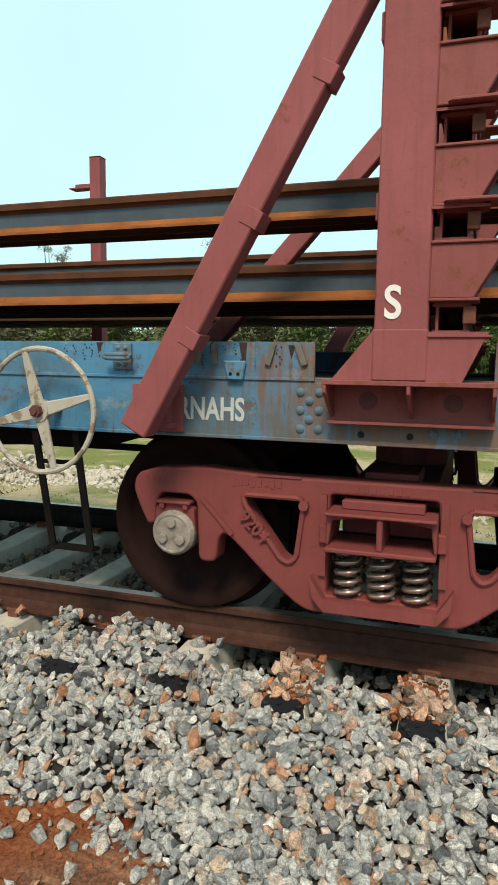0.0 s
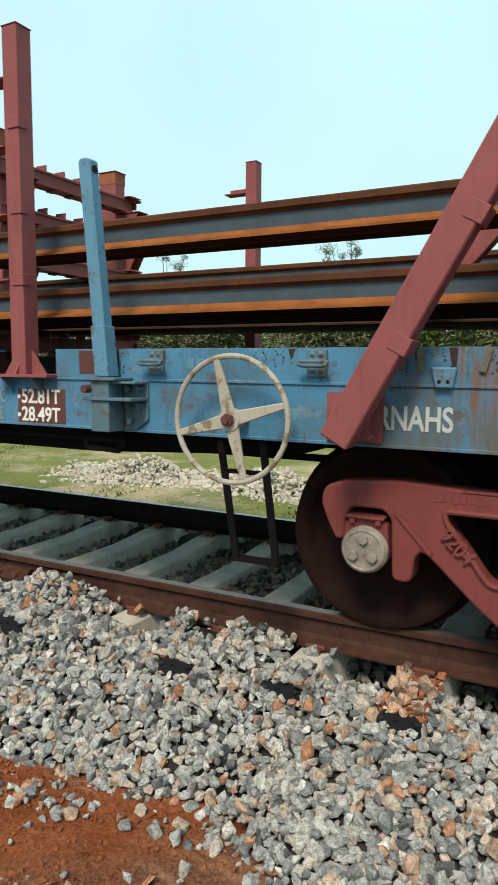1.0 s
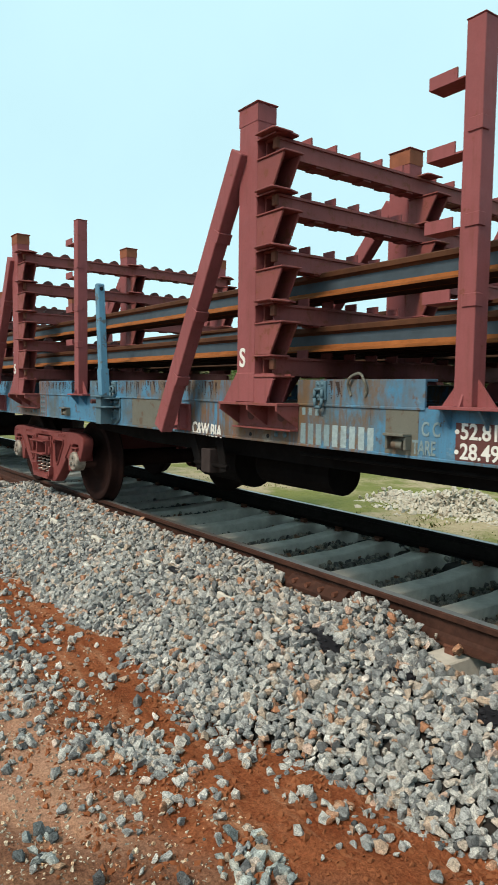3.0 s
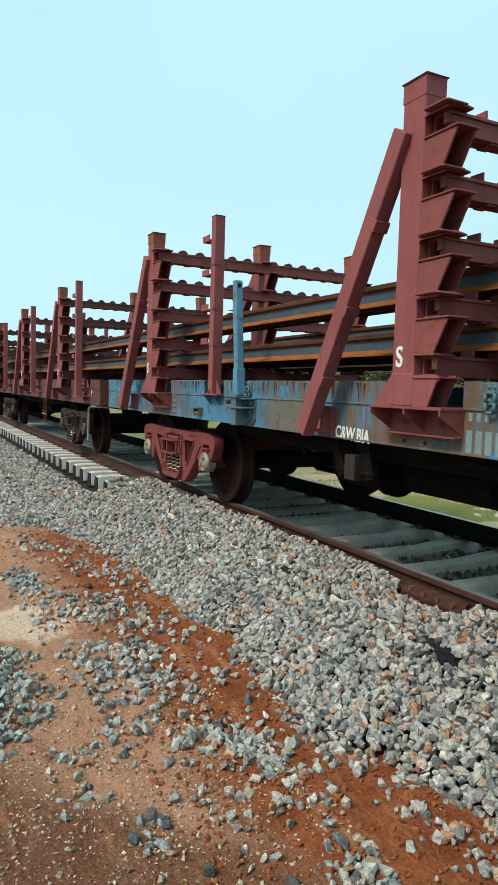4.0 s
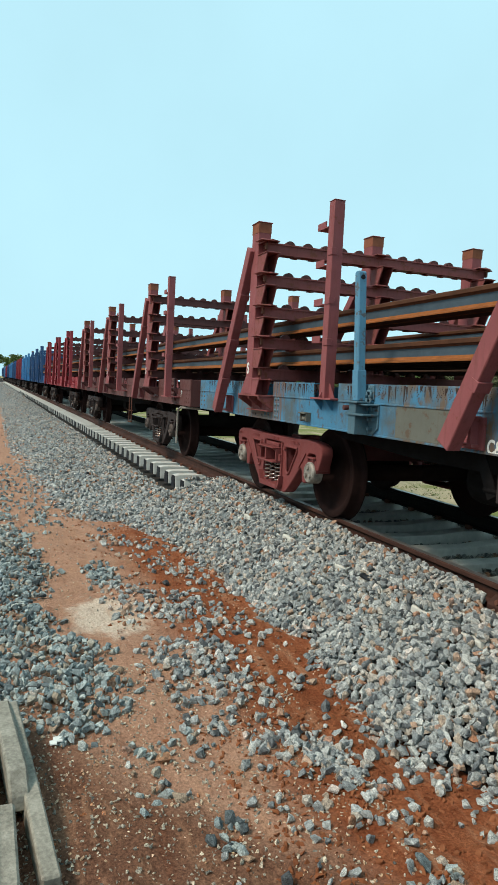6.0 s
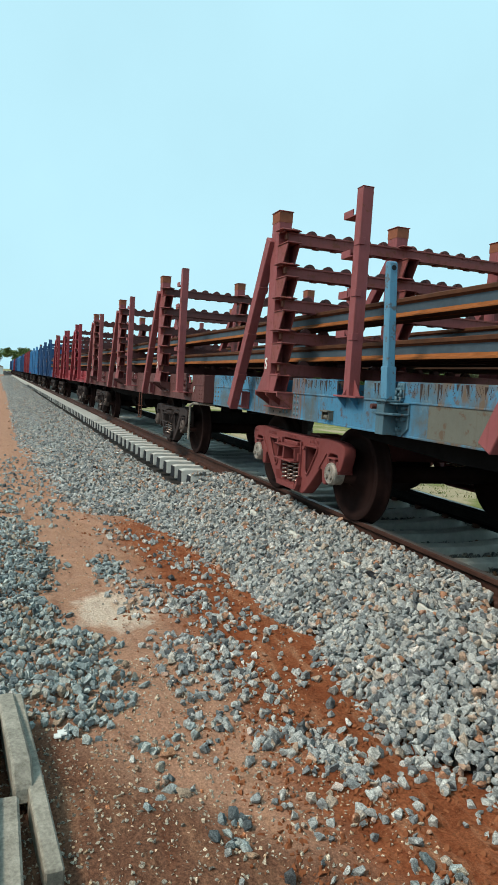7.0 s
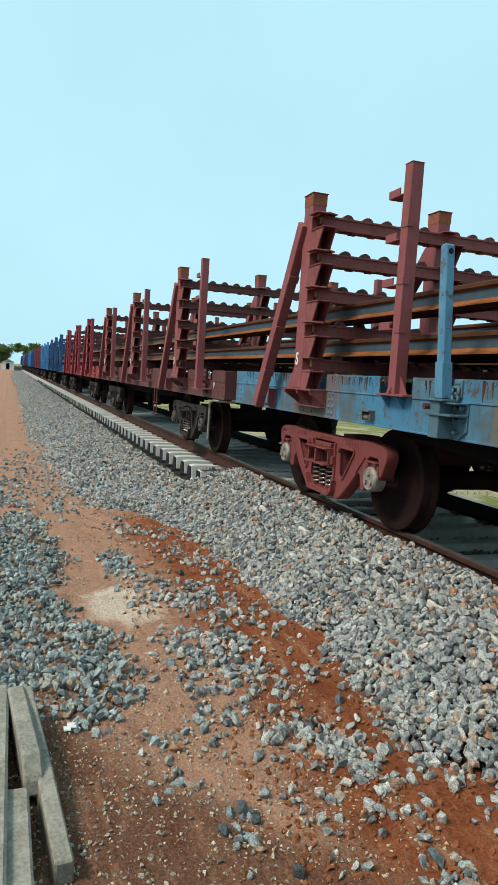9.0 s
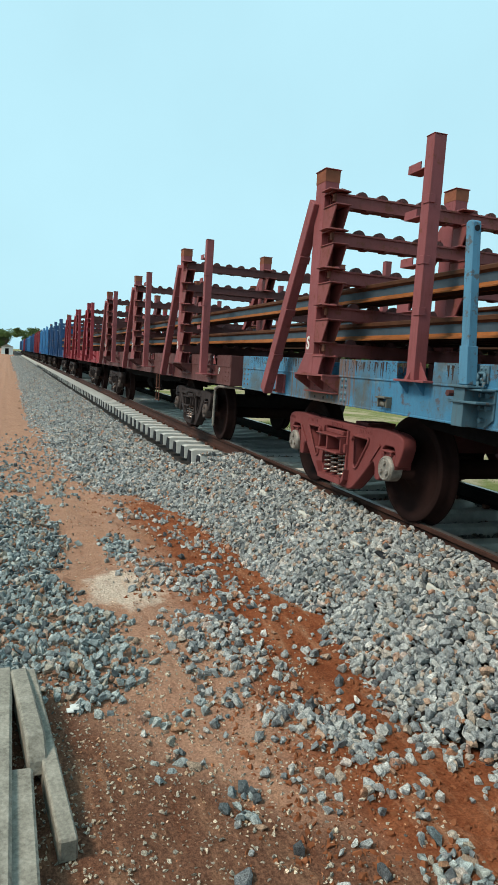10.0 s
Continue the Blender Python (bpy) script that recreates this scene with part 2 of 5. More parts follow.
def bar(bm, p, q, w, h, up=(0, 1, 0)):
    """A rectangular bar from p to q, w wide across the 'up' way and h along it."""
    p, q, up = Vector(p), Vector(q), Vector(up)
    d = (q - p).normalized()
    s = d.cross(up).normalized()
    n = s.cross(d)
    ring = [(s * sx * w / 2 + n * sn * h / 2) for sx, sn in ((-1, -1), (1, -1), (1, 1), (-1, 1))]
    a, b = [bm.verts.new(p + o) for o in ring], [bm.verts.new(q + o) for o in ring]
    bm.faces.new(a[::-1])
    bm.faces.new(b)
    for i in range(4):
        j = (i + 1) % 4
        bm.faces.new((a[i], a[j], b[j], b[i]))


def ring(bm, centre, axis, radius, r, n=40, m=8):
    """A torus."""
    c, ax = Vector(centre), Vector(axis).normalized()
    u = ax.orthogonal().normalized()
    w = ax.cross(u)
    rows = []
    for i in range(n):
        a = 2 * math.pi * i / n
        o = u * math.cos(a) + w * math.sin(a)
        rows.append([bm.verts.new(c + o * (radius + r * math.cos(2 * math.pi * k / m)) + ax * r * math.sin(2 * math.pi * k / m)) for k in range(m)])
    for i in range(n):
        for k in range(m):
            bm.faces.new((rows[i][k], rows[(i + 1) % n][k], rows[(i + 1) % n][(k + 1) % m], rows[i][(k + 1) % m]))


def dome(bm, x, y, z, r, out=-1, flat=0.55):
    """A rivet head on a side face, pointing along y."""
    n = 8
    lows = [bm.verts.new((x + r * math.cos(2 * math.pi * i / n), y, z + r * math.sin(2 * math.pi * i / n))) for i in range(n)]
    mids = [bm.verts.new((x + 0.7 * r * math.cos(2 * math.pi * i / n), y + out * r * flat * 0.75, z + 0.7 * r * math.sin(2 * math.pi * i / n))) for i in range(n)]
    tip = bm.verts.new((x, y + out * r * flat, z))
    for i in range(n):
        j = (i + 1) % n
        bm.faces.new((lows[i], lows[j], mids[j], mids[i]))
        bm.faces.new((mids[i], mids[j], tip))


def mesh_of(name, bm, mat, bevel=0.0, smooth=False):
    bmesh.ops.recalc_face_normals(bm, faces=bm.faces)
    if bevel:
        bmesh.ops.bevel(bm, geom=[e for e in bm.edges if e.is_manifold and e.calc_face_angle(0) > 0.6], offset=bevel, segments=1, affect="EDGES", clamp_overlap=True)
    me = bpy.data.meshes.new(name)
    bm.to_mesh(me)
    bm.free()
    for m in (mat if isinstance(mat, (list, tuple)) else [mat]):
        me.materials.append(m)
    if smooth:
        for p in me.polygons:
            p.use_smooth = True
    return me


def part(name, bm, mat, parent, label="", bevel=0.0, smooth=False):
    ob = new(name, bm if isinstance(bm, bpy.types.Mesh) else mesh_of(name, bm, mat, bevel, smooth))
    ob.parent = parent
    return tagged(ob, label)


def thing(name, label, category, group="", at=(0, 0, 0)):
    ob = new(name)
    ob.location = at
    return tagged(ob, label, category, group)


def letters(text, size, mat, parent, x, y, z, name="lettering", label="", squeeze=1.0, lean=0.0, deep=0.002):
    cu = bpy.data.curves.new(name, "FONT")
    cu.body, cu.size, cu.extrude = text, size, deep
    cu.offset = size * 0.02
    ob = new(name, cu)
    bpy.context.view_layer.update()
    me = bpy.data.meshes.new_from_object(ob.evaluated_get(bpy.context.evaluated_depsgraph_get()))
    bpy.data.objects.remove(ob)
    me.transform(Matrix.Translation((x, y, z)) @ pose(0, 0, 0, 90, 0, 0) @ pose(0, 0, 0, 0, 0, lean) @ Matrix.Diagonal((squeeze, 1, 1, 1)))
    me.materials.clear()
    me.materials.append(mat)
    return part(name, me, mat, parent, label)


# ---------------------------------------------------------------- the wagon
HALF = 6.9          # half length over headstocks
SIDE = 1.285        # half width over solebars
RACKS = (-4.55, 0.05, 4.50)
LEVELS = (1.432, 1.757, 2.08, 2.412, 2.745)   # tops of the rack's cross beams
AXLE_Z, WHEEL_R = 0.425, 0.425
BASE = 0.95         # half the bogie's wheelbase
BOGIES = (-4.43, 4.425)


def rounded(pts, r, n=4):
    """The outline with its corners rounded."""
    out = []
    m = len(pts)
    for i in range(m):
        p, c, q = (Vector(pts[(i + k) % m]) for k in (-1, 0, 1))
        a, b = p - c, q - c
        d = min(r, a.length * 0.45, b.length * 0.45)
        u, v = c + a.normalized() * d, c + b.normalized() * d
        for k in range(n + 1):
            t = k / n
            out.append(u * (1 - t) ** 2 + c * 2 * t * (1 - t) + v * t * t)
    return out


def cut_plate(bm, outline, holes, y0, y1, edge_round):
    """A plate in x and z with openings cut through it, soft edges, from y0 to y1."""
    cu = bpy.data.curves.new("plate", "CURVE")
    cu.dimensions, cu.fill_mode = "2D", "BOTH"
    cu.extrude, cu.bevel_depth, cu.bevel_resolution, cu.offset = abs(y1 - y0) / 2 - edge_round, edge_round, 2, -edge_round
    for pts in [outline] + holes:
        sp = cu.splines.new("POLY")
        sp.points.add(len(pts) - 1)
        for k, p in enumerate(pts):
            sp.points[k].co = (p[0], p[1], 0, 1)
        sp.use_cyclic_u = True
    ob = new("plate", cu)
    bpy.context.view_layer.update()
    me = bpy.data.meshes.new_from_object(ob.evaluated_get(bpy.context.evaluated_depsgraph_get()))
    bpy.data.objects.remove(ob)
    me.transform(pose(0, (y0 + y1) / 2, 0, 90, 0, 0))
    me.materials.clear()
    bm.from_mesh(me)
    bpy.data.meshes.remove(me)


def side_frame_mesh(sign, mat):
    """Cast side frame of a three-piece bogie, about the bogie's centre; outer face towards sign*y."""
    bm = bmesh.new()
    y0, y1 = sign * 1.158, sign * 1.035
    half = [(-0.5, 0.718), (-0.85, 0.737), (-1.10, 0.722), (-1.205, 0.69), (-1.225, 0.62), (-1.185, 0.52), (-1.145, 0.45), (-1.105, 0.46), (-1.10, 0.56), (-1.075, 0.605), (-0.925, 0.605), (-0.885, 0.57),
            (-0.875, 0.30), (-0.785, 0.30), (-0.775, 0.41), (-0.745, 0.445), (-0.70, 0.415), (-0.52, 0.255), (-0.39, 0.155), (-0.33, 0.128)]
    half = [(x * 0.95, z) for x, z in half]
    outline = rounded(half + [(-x, z) for x, z in half[::-1]], 0.035)
    tri = [(-0.665, 0.628), (-0.375, 0.628), (-0.365, 0.595), (-0.395, 0.365), (-0.43, 0.335), (-0.47, 0.35), (-0.655, 0.585)]
    tri = [(x * 0.93, z) for x, z in tri]
    left = rounded(tri, 0.03)
    right = rounded([(-x, z) for x, z in tri[::-1]], 0.03)
    well = rounded([(-0.225, 0.655), (0.225, 0.655), (0.235, 0.21), (-0.235, 0.21)], 0.02)
    cut_plate(bm, outline, [left, right, well], y0, y1, 0.012)
    for hole in (left, right):   # raised lips
        for p, q in zip(hole, hole[1:] + hole[:1]):
            if (q - p).length > 1e-4:
                rod(bm, (p.x, y0 + sign * 0.004, p.y), (q.x, y0 + sign * 0.004, q.y), 0.0125, 8)
    # spring tray with turned-up ends
    box(bm, -0.235, 0.235, sign * 1.215, y1, 0.155, 0.205)
    for k in (-1, 1):
        prism(bm, [(k * 0.235, 0.155), (k * 0.285, 0.21), (k * 0.295, 0.30), (k * 0.27, 0.26), (k * 0.235, 0.205)], sign * 1.21, y0)
        bar(bm, (k * 0.25, y0 + sign * 0.006, 0.655), (k * 0.25, y0 + sign * 0.006, 0.30), 0.03, 0.025)
        box(bm, k * 0.45 - 0.1, k * 0.45 + 0.1, y0 - sign * 0.004, y0 + sign * 0.006, 0.712, 0.722)
        rod(bm, (k * 0.335, y0, 0.60), (k * 0.335, y0 + sign * 0.03, 0.60), 0.022, 8)
        bar(bm, (k * 0.815, y0 + sign * 0.002, 0.60), (k * 0.665, y0 + sign * 0.002, 0.44), 0.02, 0.018)
        for i in range(8):   # cast marks too worn to read
            box(bm, k * 0.55 + 0.03 * i - 0.12, k * 0.55 + 0.03 * i - 0.102, y0 - sign * 0.003, y0 + sign * 0.004, 0.662 + 0.004 * (i % 3), 0.694)
    for i in range(7):
        box(bm, 0.035 * i - 0.12, 0.035 * i - 0.10, y0 - sign * 0.003, y0 + sign * 0.004, 0.672, 0.70)
    for i in range(4):
        box(bm, -1.10 + 0.03 * i, -1.085 + 0.03 * i, y0 - sign * 0.003, y0 + sign * 0.004, 0.655, 0.68)
    return mesh_of("side_frame", bm, mat)


def spring_mesh(r=0.062, wire=0.0125, h=0.225, turns=5.2):
    bm = bmesh.new()
    n, m = int(turns * 18), 7
    rows = []
    for i in range(n + 1):
        a = 2 * math.pi * turns * i / n
        z = wire + (h - 2 * wire) * min(1, max(0, (i / n - 0.06) / 0.88))
        rows.append([bm.verts.new(((r - wire + wire * math.cos(2 * math.pi * k / m)) * math.cos(a), (r - wire + wire * math.cos(2 * math.pi * k / m)) * math.sin(a), z + wire * math.sin(2 * math.pi * k / m))) for k in range(m)])
    for i in range(n):
        for k in range(m):
            bm.faces.new((rows[i][k], rows[i + 1][k], rows[i + 1][(k + 1) % m], rows[i][(k + 1) % m]))
    bm.faces.new(rows[0])
    bm.faces.new(rows[-1][::-1])
    return mesh_of("spring", bm, SPRING, smooth=True)


def wheelset_mesh():
    """Two wheels on an axle along y, lathe-turned."""
    bm = bmesh.new()
    prof = [(0.09, 0.70), (0.10, 0.78), (0.16, 0.80), (0.34, 0.835), (0.375, 0.805), (0.455, 0.795), (0.475, 0.805), (0.475, 0.82), (0.45, 0.838), (WHEEL_R, 0.86), (0.437, 0.93), (0.43, 0.935),
            (0.375, 0.935), (0.36, 0.905), (0.32, 0.885), (0.17, 0.885), (0.13, 0.93), (0.10, 0.95), (0.085, 0.95), (0.075, 1.18)]
    n = 56
    for s in (-1, 1):
        rows = [[bm.verts.new((r * math.cos(2 * math.pi * i / n), s * y, r * math.sin(2 * math.pi * i / n))) for i in range(n)] for r, y in prof]
        for a, b in zip(rows, rows[1:]):
            for i in range(n):
                bm.faces.new((a[i], a[(i + 1) % n], b[(i + 1) % n], b[i]))
        bm.faces.new(rows[-1])
    rod(bm, (0, -0.71, 0), (0, 0.71, 0), 0.085, 20)
    return mesh_of("wheelset", bm, TREAD, smooth=True)


def axle_cap_mesh(sign):
    bm = bmesh.new()
    rod(bm, (0, sign * 1.08, 0), (0, sign * 1.175, 0), 0.105, 24)
    rod(bm, (0, sign * 1.175, 0), (0, sign * 1.19, 0), 0.105, 24, 0.095)
    ring(bm, (0, sign * 1.185, 0), (0, 1, 0), 0.088, 0.01, 28, 6)
    for k in range(3):
        a = math.pi / 2 + 2 * math.pi * k / 3
        rod(bm, (0.05 * math.cos(a), sign * 1.185, 0.05 * math.sin(a)), (0.05 * math.cos(a), sign * 1.207, 0.05 * math.sin(a)), 0.024, 6)
    return mesh_of("axle_cap", bm, CAP, 0.002)


def box_housing_mesh(sign, mat):
    """Bearing adapter between the axle end and the side frame's jaw."""
    bm = bmesh.new()
    prism(bm, [(-0.105, 0.0), (-0.095, 0.11), (-0.07, 0.135), (0.07, 0.135), (0.095, 0.11), (0.105, 0.0), (0.08, 0.02), (-0.08, 0.02)], sign * 1.16, sign * 1.0)
    box(bm, -0.085, 0.085, sign * 1.0, sign * 1.185, 0.135, 0.15)
    box(bm, -0.07, -0.045, sign * 1.0, sign * 1.18, 0.11, 0.14)
    box(bm, 0.045, 0.07, sign * 1.0, sign * 1.18, 0.11, 0.14)
    return mesh_of("bearing_adapter", bm, mat, 0.004)


def bolster_mesh(mat):
    bm = bmesh.new()
    for s in (-1, 1):
        y0, y1 = s * 1.0, s * 1.27
        box(bm, -0.225, 0.225, y0, y1, 0.585, 0.60)
        box(bm, -0.225, 0.225, y0, y1, 0.432, 0.452)
        box(bm, -0.012, 0.012, y0, y1 - s * 0.01, 0.452, 0.585)
        for k in (-1, 1):
            prism(bm, [(k * 0.215, 0.452), (k * 0.225, 0.452), (k * 0.225, 0.585), (k * 0.10, 0.585), (k * 0.10, 0.575), (k * 0.2, 0.56)], y0, y1 - s * 0.04)
            box(bm, k * 0.225 if k > 0 else -0.26, 0.26 if k > 0 else -0.225, s * 1.12, s * 1.2, 0.45, 0.53)
        box(bm, -0.17, 0.17, y0, y1 - s * 0.09, 0.60, 0.64)
    box(bm, -0.2, 0.2, -1.0, 1.0, 0.46, 0.66)
    rod(bm, (0, 0, 0.66), (0, 0, 0.80), 0.2, 20)
    for s in (-1, 1):
        box(bm, -0.12, 0.12, s * 0.6, s * 0.9, 0.66, 0.72)
    return mesh_of("bolster", bm, mat, 0.005)


def solebar(w, s, mat):
    """One side beam: lower web, lapped upper plate in lengths between the posts."""
    bm = bmesh.new()
    y, yi = s * SIDE, s * (SIDE - 0.014)
    back, front = s * (SIDE - 0.11), s * (SIDE + 0.004)
    prism_x(bm, [(y, 1.15), (back, 1.15), (back, 1.136), (yi, 1.136), (yi, 0.902), (back, 0.902), (back, 0.888), (front, 0.888), (front, 0.902), (y, 0.902)], -HALF, HALF)
    beam = part("solebar", bm, mat, w, bevel=0.003)
    gaps = sorted([(x - 0.35, x + 0.33) for x in RACKS] + [(x + 1.31, x + 1.78) for x in RACKS])
    a = -HALF
    for g0, g1 in gaps + [(HALF, None)]:
        if g0 - a > 0.2:
            bm = bmesh.new()
            o, i, back = s * (SIDE + 0.006), s * (SIDE - 0.008), s * (SIDE - 0.09)
            lip = s * (SIDE + 0.0085)
            prism_x(bm, [(o, 1.293), (back, 1.293), (back, 1.281), (i, 1.281), (i, 1.142), (o, 1.137), (lip, 1.137), (lip, 1.149), (o, 1.149)], a, g0)
            part("side_plate", bm, mat, beam, bevel=0.002)
        a = g1
    return beam


HX, HY = 0.095, 0.07    # half widths of a rack column


def rack(w, x, mats, rollers):
    """One rail-carrying frame: three columns, stepped brackets, five cross beams, a shelf at each side."""
    red = mats["rack"]
    for row, yc in enumerate((-1.38, 0.0, 1.38)):
        high = 2.97 + 0.02 * row
        bm = bmesh.new()
        box(bm, x - HX, x + HX, yc - HY, yc + HY, 1.148, high)
        box(bm, x - 0.1, x + 0.098, yc - 0.075, yc + 0.075, 1.148, 1.335)
        box(bm, x - 0.108, x + 0.108, yc - 0.083, yc + 0.083, high, high + 0.01)
        for z in (1.72, 2.33):   # weld pads on the back edge
            box(bm, x - 0.107, x - HX, yc - 0.05, yc + 0.05, z, z + 0.1)
        col = part("stanchion", bm, red, w, bevel=0.006)
        bm = bmesh.new()
        box(bm, x - 0.0975, x + 0.0975, yc - 0.0725, yc + 0.0725, high - 0.105, high)
        part("bare_top", bm, ORANGE_RUST if row or x < -1 or mats["side"] == BROWN else red, col)
        for i, z in enumerate(LEVELS):   # stepped bracket under each beam
            bm = bmesh.new()
            wide, low = (0.20, 0.12) if i == 0 else (0.25, 0.15)
            bot = z - 0.315 if i else 1.325
            for ya in (yc - 0.068, yc + 0.054):
                prism(bm, [(x + HX, z - 0.128), (x + HX + wide, z - 0.128), (x + HX + wide, z - 0.14), (x + HX + low, bot), (x + HX, bot)], ya, ya + 0.014)
            box(bm, x + HX, x + 0.101, yc - 0.056, yc + 0.056, bot, z - 0.128)
            box(bm, x + HX, x + 0.115 + wide, yc - 0.078, yc + 0.078, z - 0.128, z - 0.117)
            if i:
                box(bm, x + HX, x + 0.115 + low, yc - 0.078, yc + 0.078, bot - 0.011, bot)
                prism(bm, [(x + 0.13, z + 0.004), (x + 0.30, z + 0.004), (x + 0.33, z - 0.004), (x + 0.33, z + 0.006), (x + 0.30, z + 0.016), (x + 0.15, z + 0.016)], yc - 0.12, yc + 0.02)
            part("bracket", bm, MAROON_RUSTY if red == MAROON else red, col, bevel=0.003)
        if row == 1:
            bm = bmesh.new()
            bar(bm, (x - 1.55, 0, 1.06), (x - 0.103, 0, 2.64), 0.11, 0.10)
            part("brace", bm, red, w, bevel=0.006)
        if row == 0 and rollers:
            letters("S", 0.165, WHITE, col, x - 0.063, yc - HY - 0.002, 1.375, squeeze=0.85)
        if row != 1:
            s = -1 if row == 0 else 1
            for yy in (yc - HY, yc + HY - 0.012):   # flared foot
                bm = bmesh.new()
                prism(bm, [(x - HX, 1.335), (x - HX, 1.148), (x - 0.25, 1.148)], yy, yy + 0.012)
                part("gusset", bm, red, col)
                bm = bmesh.new()
                prism(bm, [(x + HX, 1.325), (x + 0.30, 1.325), (x + 0.22, 1.148), (x + HX, 1.148)], yy, yy + 0.012)
                part("gusset", bm, red, col)
            bm = bmesh.new()
            prism(bm, [(x - HX, 1.335), (x - HX, 1.148), (x - 0.262, 1.148)], yc - 0.012, yc + 0.012)
            part("gusset", bm, red, col)
            bm = bmesh.new()   # shelf bolted to the solebar
            o, i = s * 1.462, s * (SIDE + 0.002)
            box(bm, x - 0.285, x + 0.345, o, s * 1.18, 1.13, 1.148)
            box(bm, x - 0.28, x + 0.34, i, s * (SIDE + 0.016), 0.985, 1.13)
            for xx in (x - 0.28, x + 0.03, x + 0.325):
                prism_x(bm, [(i, 1.13), (o, 1.13), (o, 1.10), (i, 0.99)], xx, xx + 0.014)
            box(bm, x - 0.28, x + 0.34, i, s * (SIDE + 0.07), 0.975, 0.987)
            shelf = part("shelf", bm, mats["shelf"], col, bevel=0.002)
            for xx in (x - 0.13, x + 0.19):   # round washers in the shelf's back plate
                bm = bmesh.new()
                rod(bm, (xx, s * (SIDE + 0.016), 1.065), (xx, s * (SIDE + 0.021), 1.065), 0.036, 18)
                part("washer", bm, BROWN, shelf)
            # brace leaning against the column
            bm = bmesh.new()
            yb = s * 1.45
            p, q = Vector((x - 1.06, yb, 0.925)), Vector((x - 0.06, yb, 2.71))
            bar(bm, p, q, 0.125, 0.10)
            brace = part("brace", bm, red, w, bevel=0.006)
            for f in (0.22, 0.47, 0.74):
                c = p.lerp(q, f)
                d = (q - p).normalized() * 0.035
                bm = bmesh.new()
                bar(bm, c - d + Vector((0.035, 0, -0.02)), c + d + Vector((0.035, 0, -0.02)), 0.075, 0.108)
                part("clip", bm, red, brace, bevel=0.003)
            bm = bmesh.new()
            box(bm, x - 1.16, x - 0.92, s * (SIDE + 0.002), s * (SIDE + 0.02), 0.91, 1.11)
            box(bm, x - 1.10, x - 0.95, s * (SIDE + 0.02), s * 1.365, 0.925, 0.945)
            prism(bm, [(x - 1.0, 0.945), (x - 0.97, 0.945), (x - 0.97, 1.11), (x - 0.985, 1.11)], s * (SIDE + 0.02), s * 1.36)
            box(bm, x - 1.03, x - 0.95, s * (SIDE + 0.02), s * 1.39, 1.10, 1.115)
            part("brace_foot", bm, red, brace)
    for z in LEVELS:
        bm = bmesh.new()
        a, b = x + 0.105, x + 0.235
        for y0, y1 in ((-1.40, 1.40),):
            box(bm, a, b, y0, y1, z - 0.016, z)
            box(bm, a, b, y0, y1, z - 0.115, z - 0.10)
            box(bm, a + 0.012, a + 0.022, y0, y1, z - 0.10, z - 0.016)
            box(bm, b - 0.022, b - 0.012, y0, y1, z - 0.10, z - 0.016)
        for k in range(13):
            yy = -1.26 + 0.21 * k
            box(bm, a + 0.01, b - 0.01, yy - 0.035, yy + 0.035, z - 0.126, z - 0.115)
        if not rollers and z > 2:
            for k in range(10):
                yy = (-1.12 + 0.21 * k) if k < 5 else (-1.12 + 0.21 * (k + 0.7))
                prism_x(bm, [(yy - 0.04, z), (yy + 0.04, z), (yy + 0.03, z + 0.03), (yy, z + 0.042), (yy - 0.03, z + 0.03)], a + 0.01, b - 0.01)
        beam = part("cross_beam", bm, mats["beam"], w)
        for s in (-1, 1):   # rusty end blocks and bent guide plates
            bm = bmesh.new()
            box(bm, b - 0.024, b + 0.02, s * 1.40, s * 1.425, z - 0.08, z - 0.016)
            part("end_block", bm, RUST if rollers else mats["beam"], beam, bevel=0.004)
            if z > LEVELS[0]:
                bm = bmesh.new()
                prism_x(bm, [(s * 1.46, z - 0.012), (s * 1.37, z + 0.016), (s * 1.28, z + 0.004), (s * 1.28, z + 0.014), (s * 1.37, z + 0.027), (s * 1.46, z - 0.002)], a - 0.012, b + 0.05)
                part("guide_plate", bm, mats["beam"], beam)
        if rollers:
            for k in range(10):
                yy = (-1.12 + 0.21 * k) if k < 5 else (-1.12 + 0.21 * (k + 0.7))
                divider = mats["side"] == BLUE and 0 < x < 0.2   # one rack has upright plates in place of rollers
                ob = part("divider" if divider else "roller", DIVIDER if divider else ROLLER, None, beam)
                ob.location = (x + 0.17, yy, z)


bm = bmesh.new()
rod(bm, (-0.022, 0, -0.012), (0.022, 0, -0.012), 0.06, 20)   # a wheel turning about the wagon's length
rod(bm, (-0.05, 0, 0.012), (0.05, 0, 0.012), 0.012, 8)
for x in (-0.046, 0.036):
    box(bm, x, x + 0.01, -0.03, 0.03, -0.004, 0.026)
ROLLER = mesh_of("roller", bm, BROWN)
bm = bmesh.new()
box(bm, -0.05, 0.05, -0.006, 0.006, -0.004, 0.052)
DIVIDER = mesh_of("divider", bm, MAROON)
SPRING_MESH, WHEEL_MESH = spring_mesh(), wheelset_mesh()
CAPS = {s: axle_cap_mesh(s) for s in (-1, 1)}
OLD_CAPS = {s: CAPS[s].copy() for s in (-1, 1)}
for me in OLD_CAPS.values():
    me.materials[0] = OLD_CAP


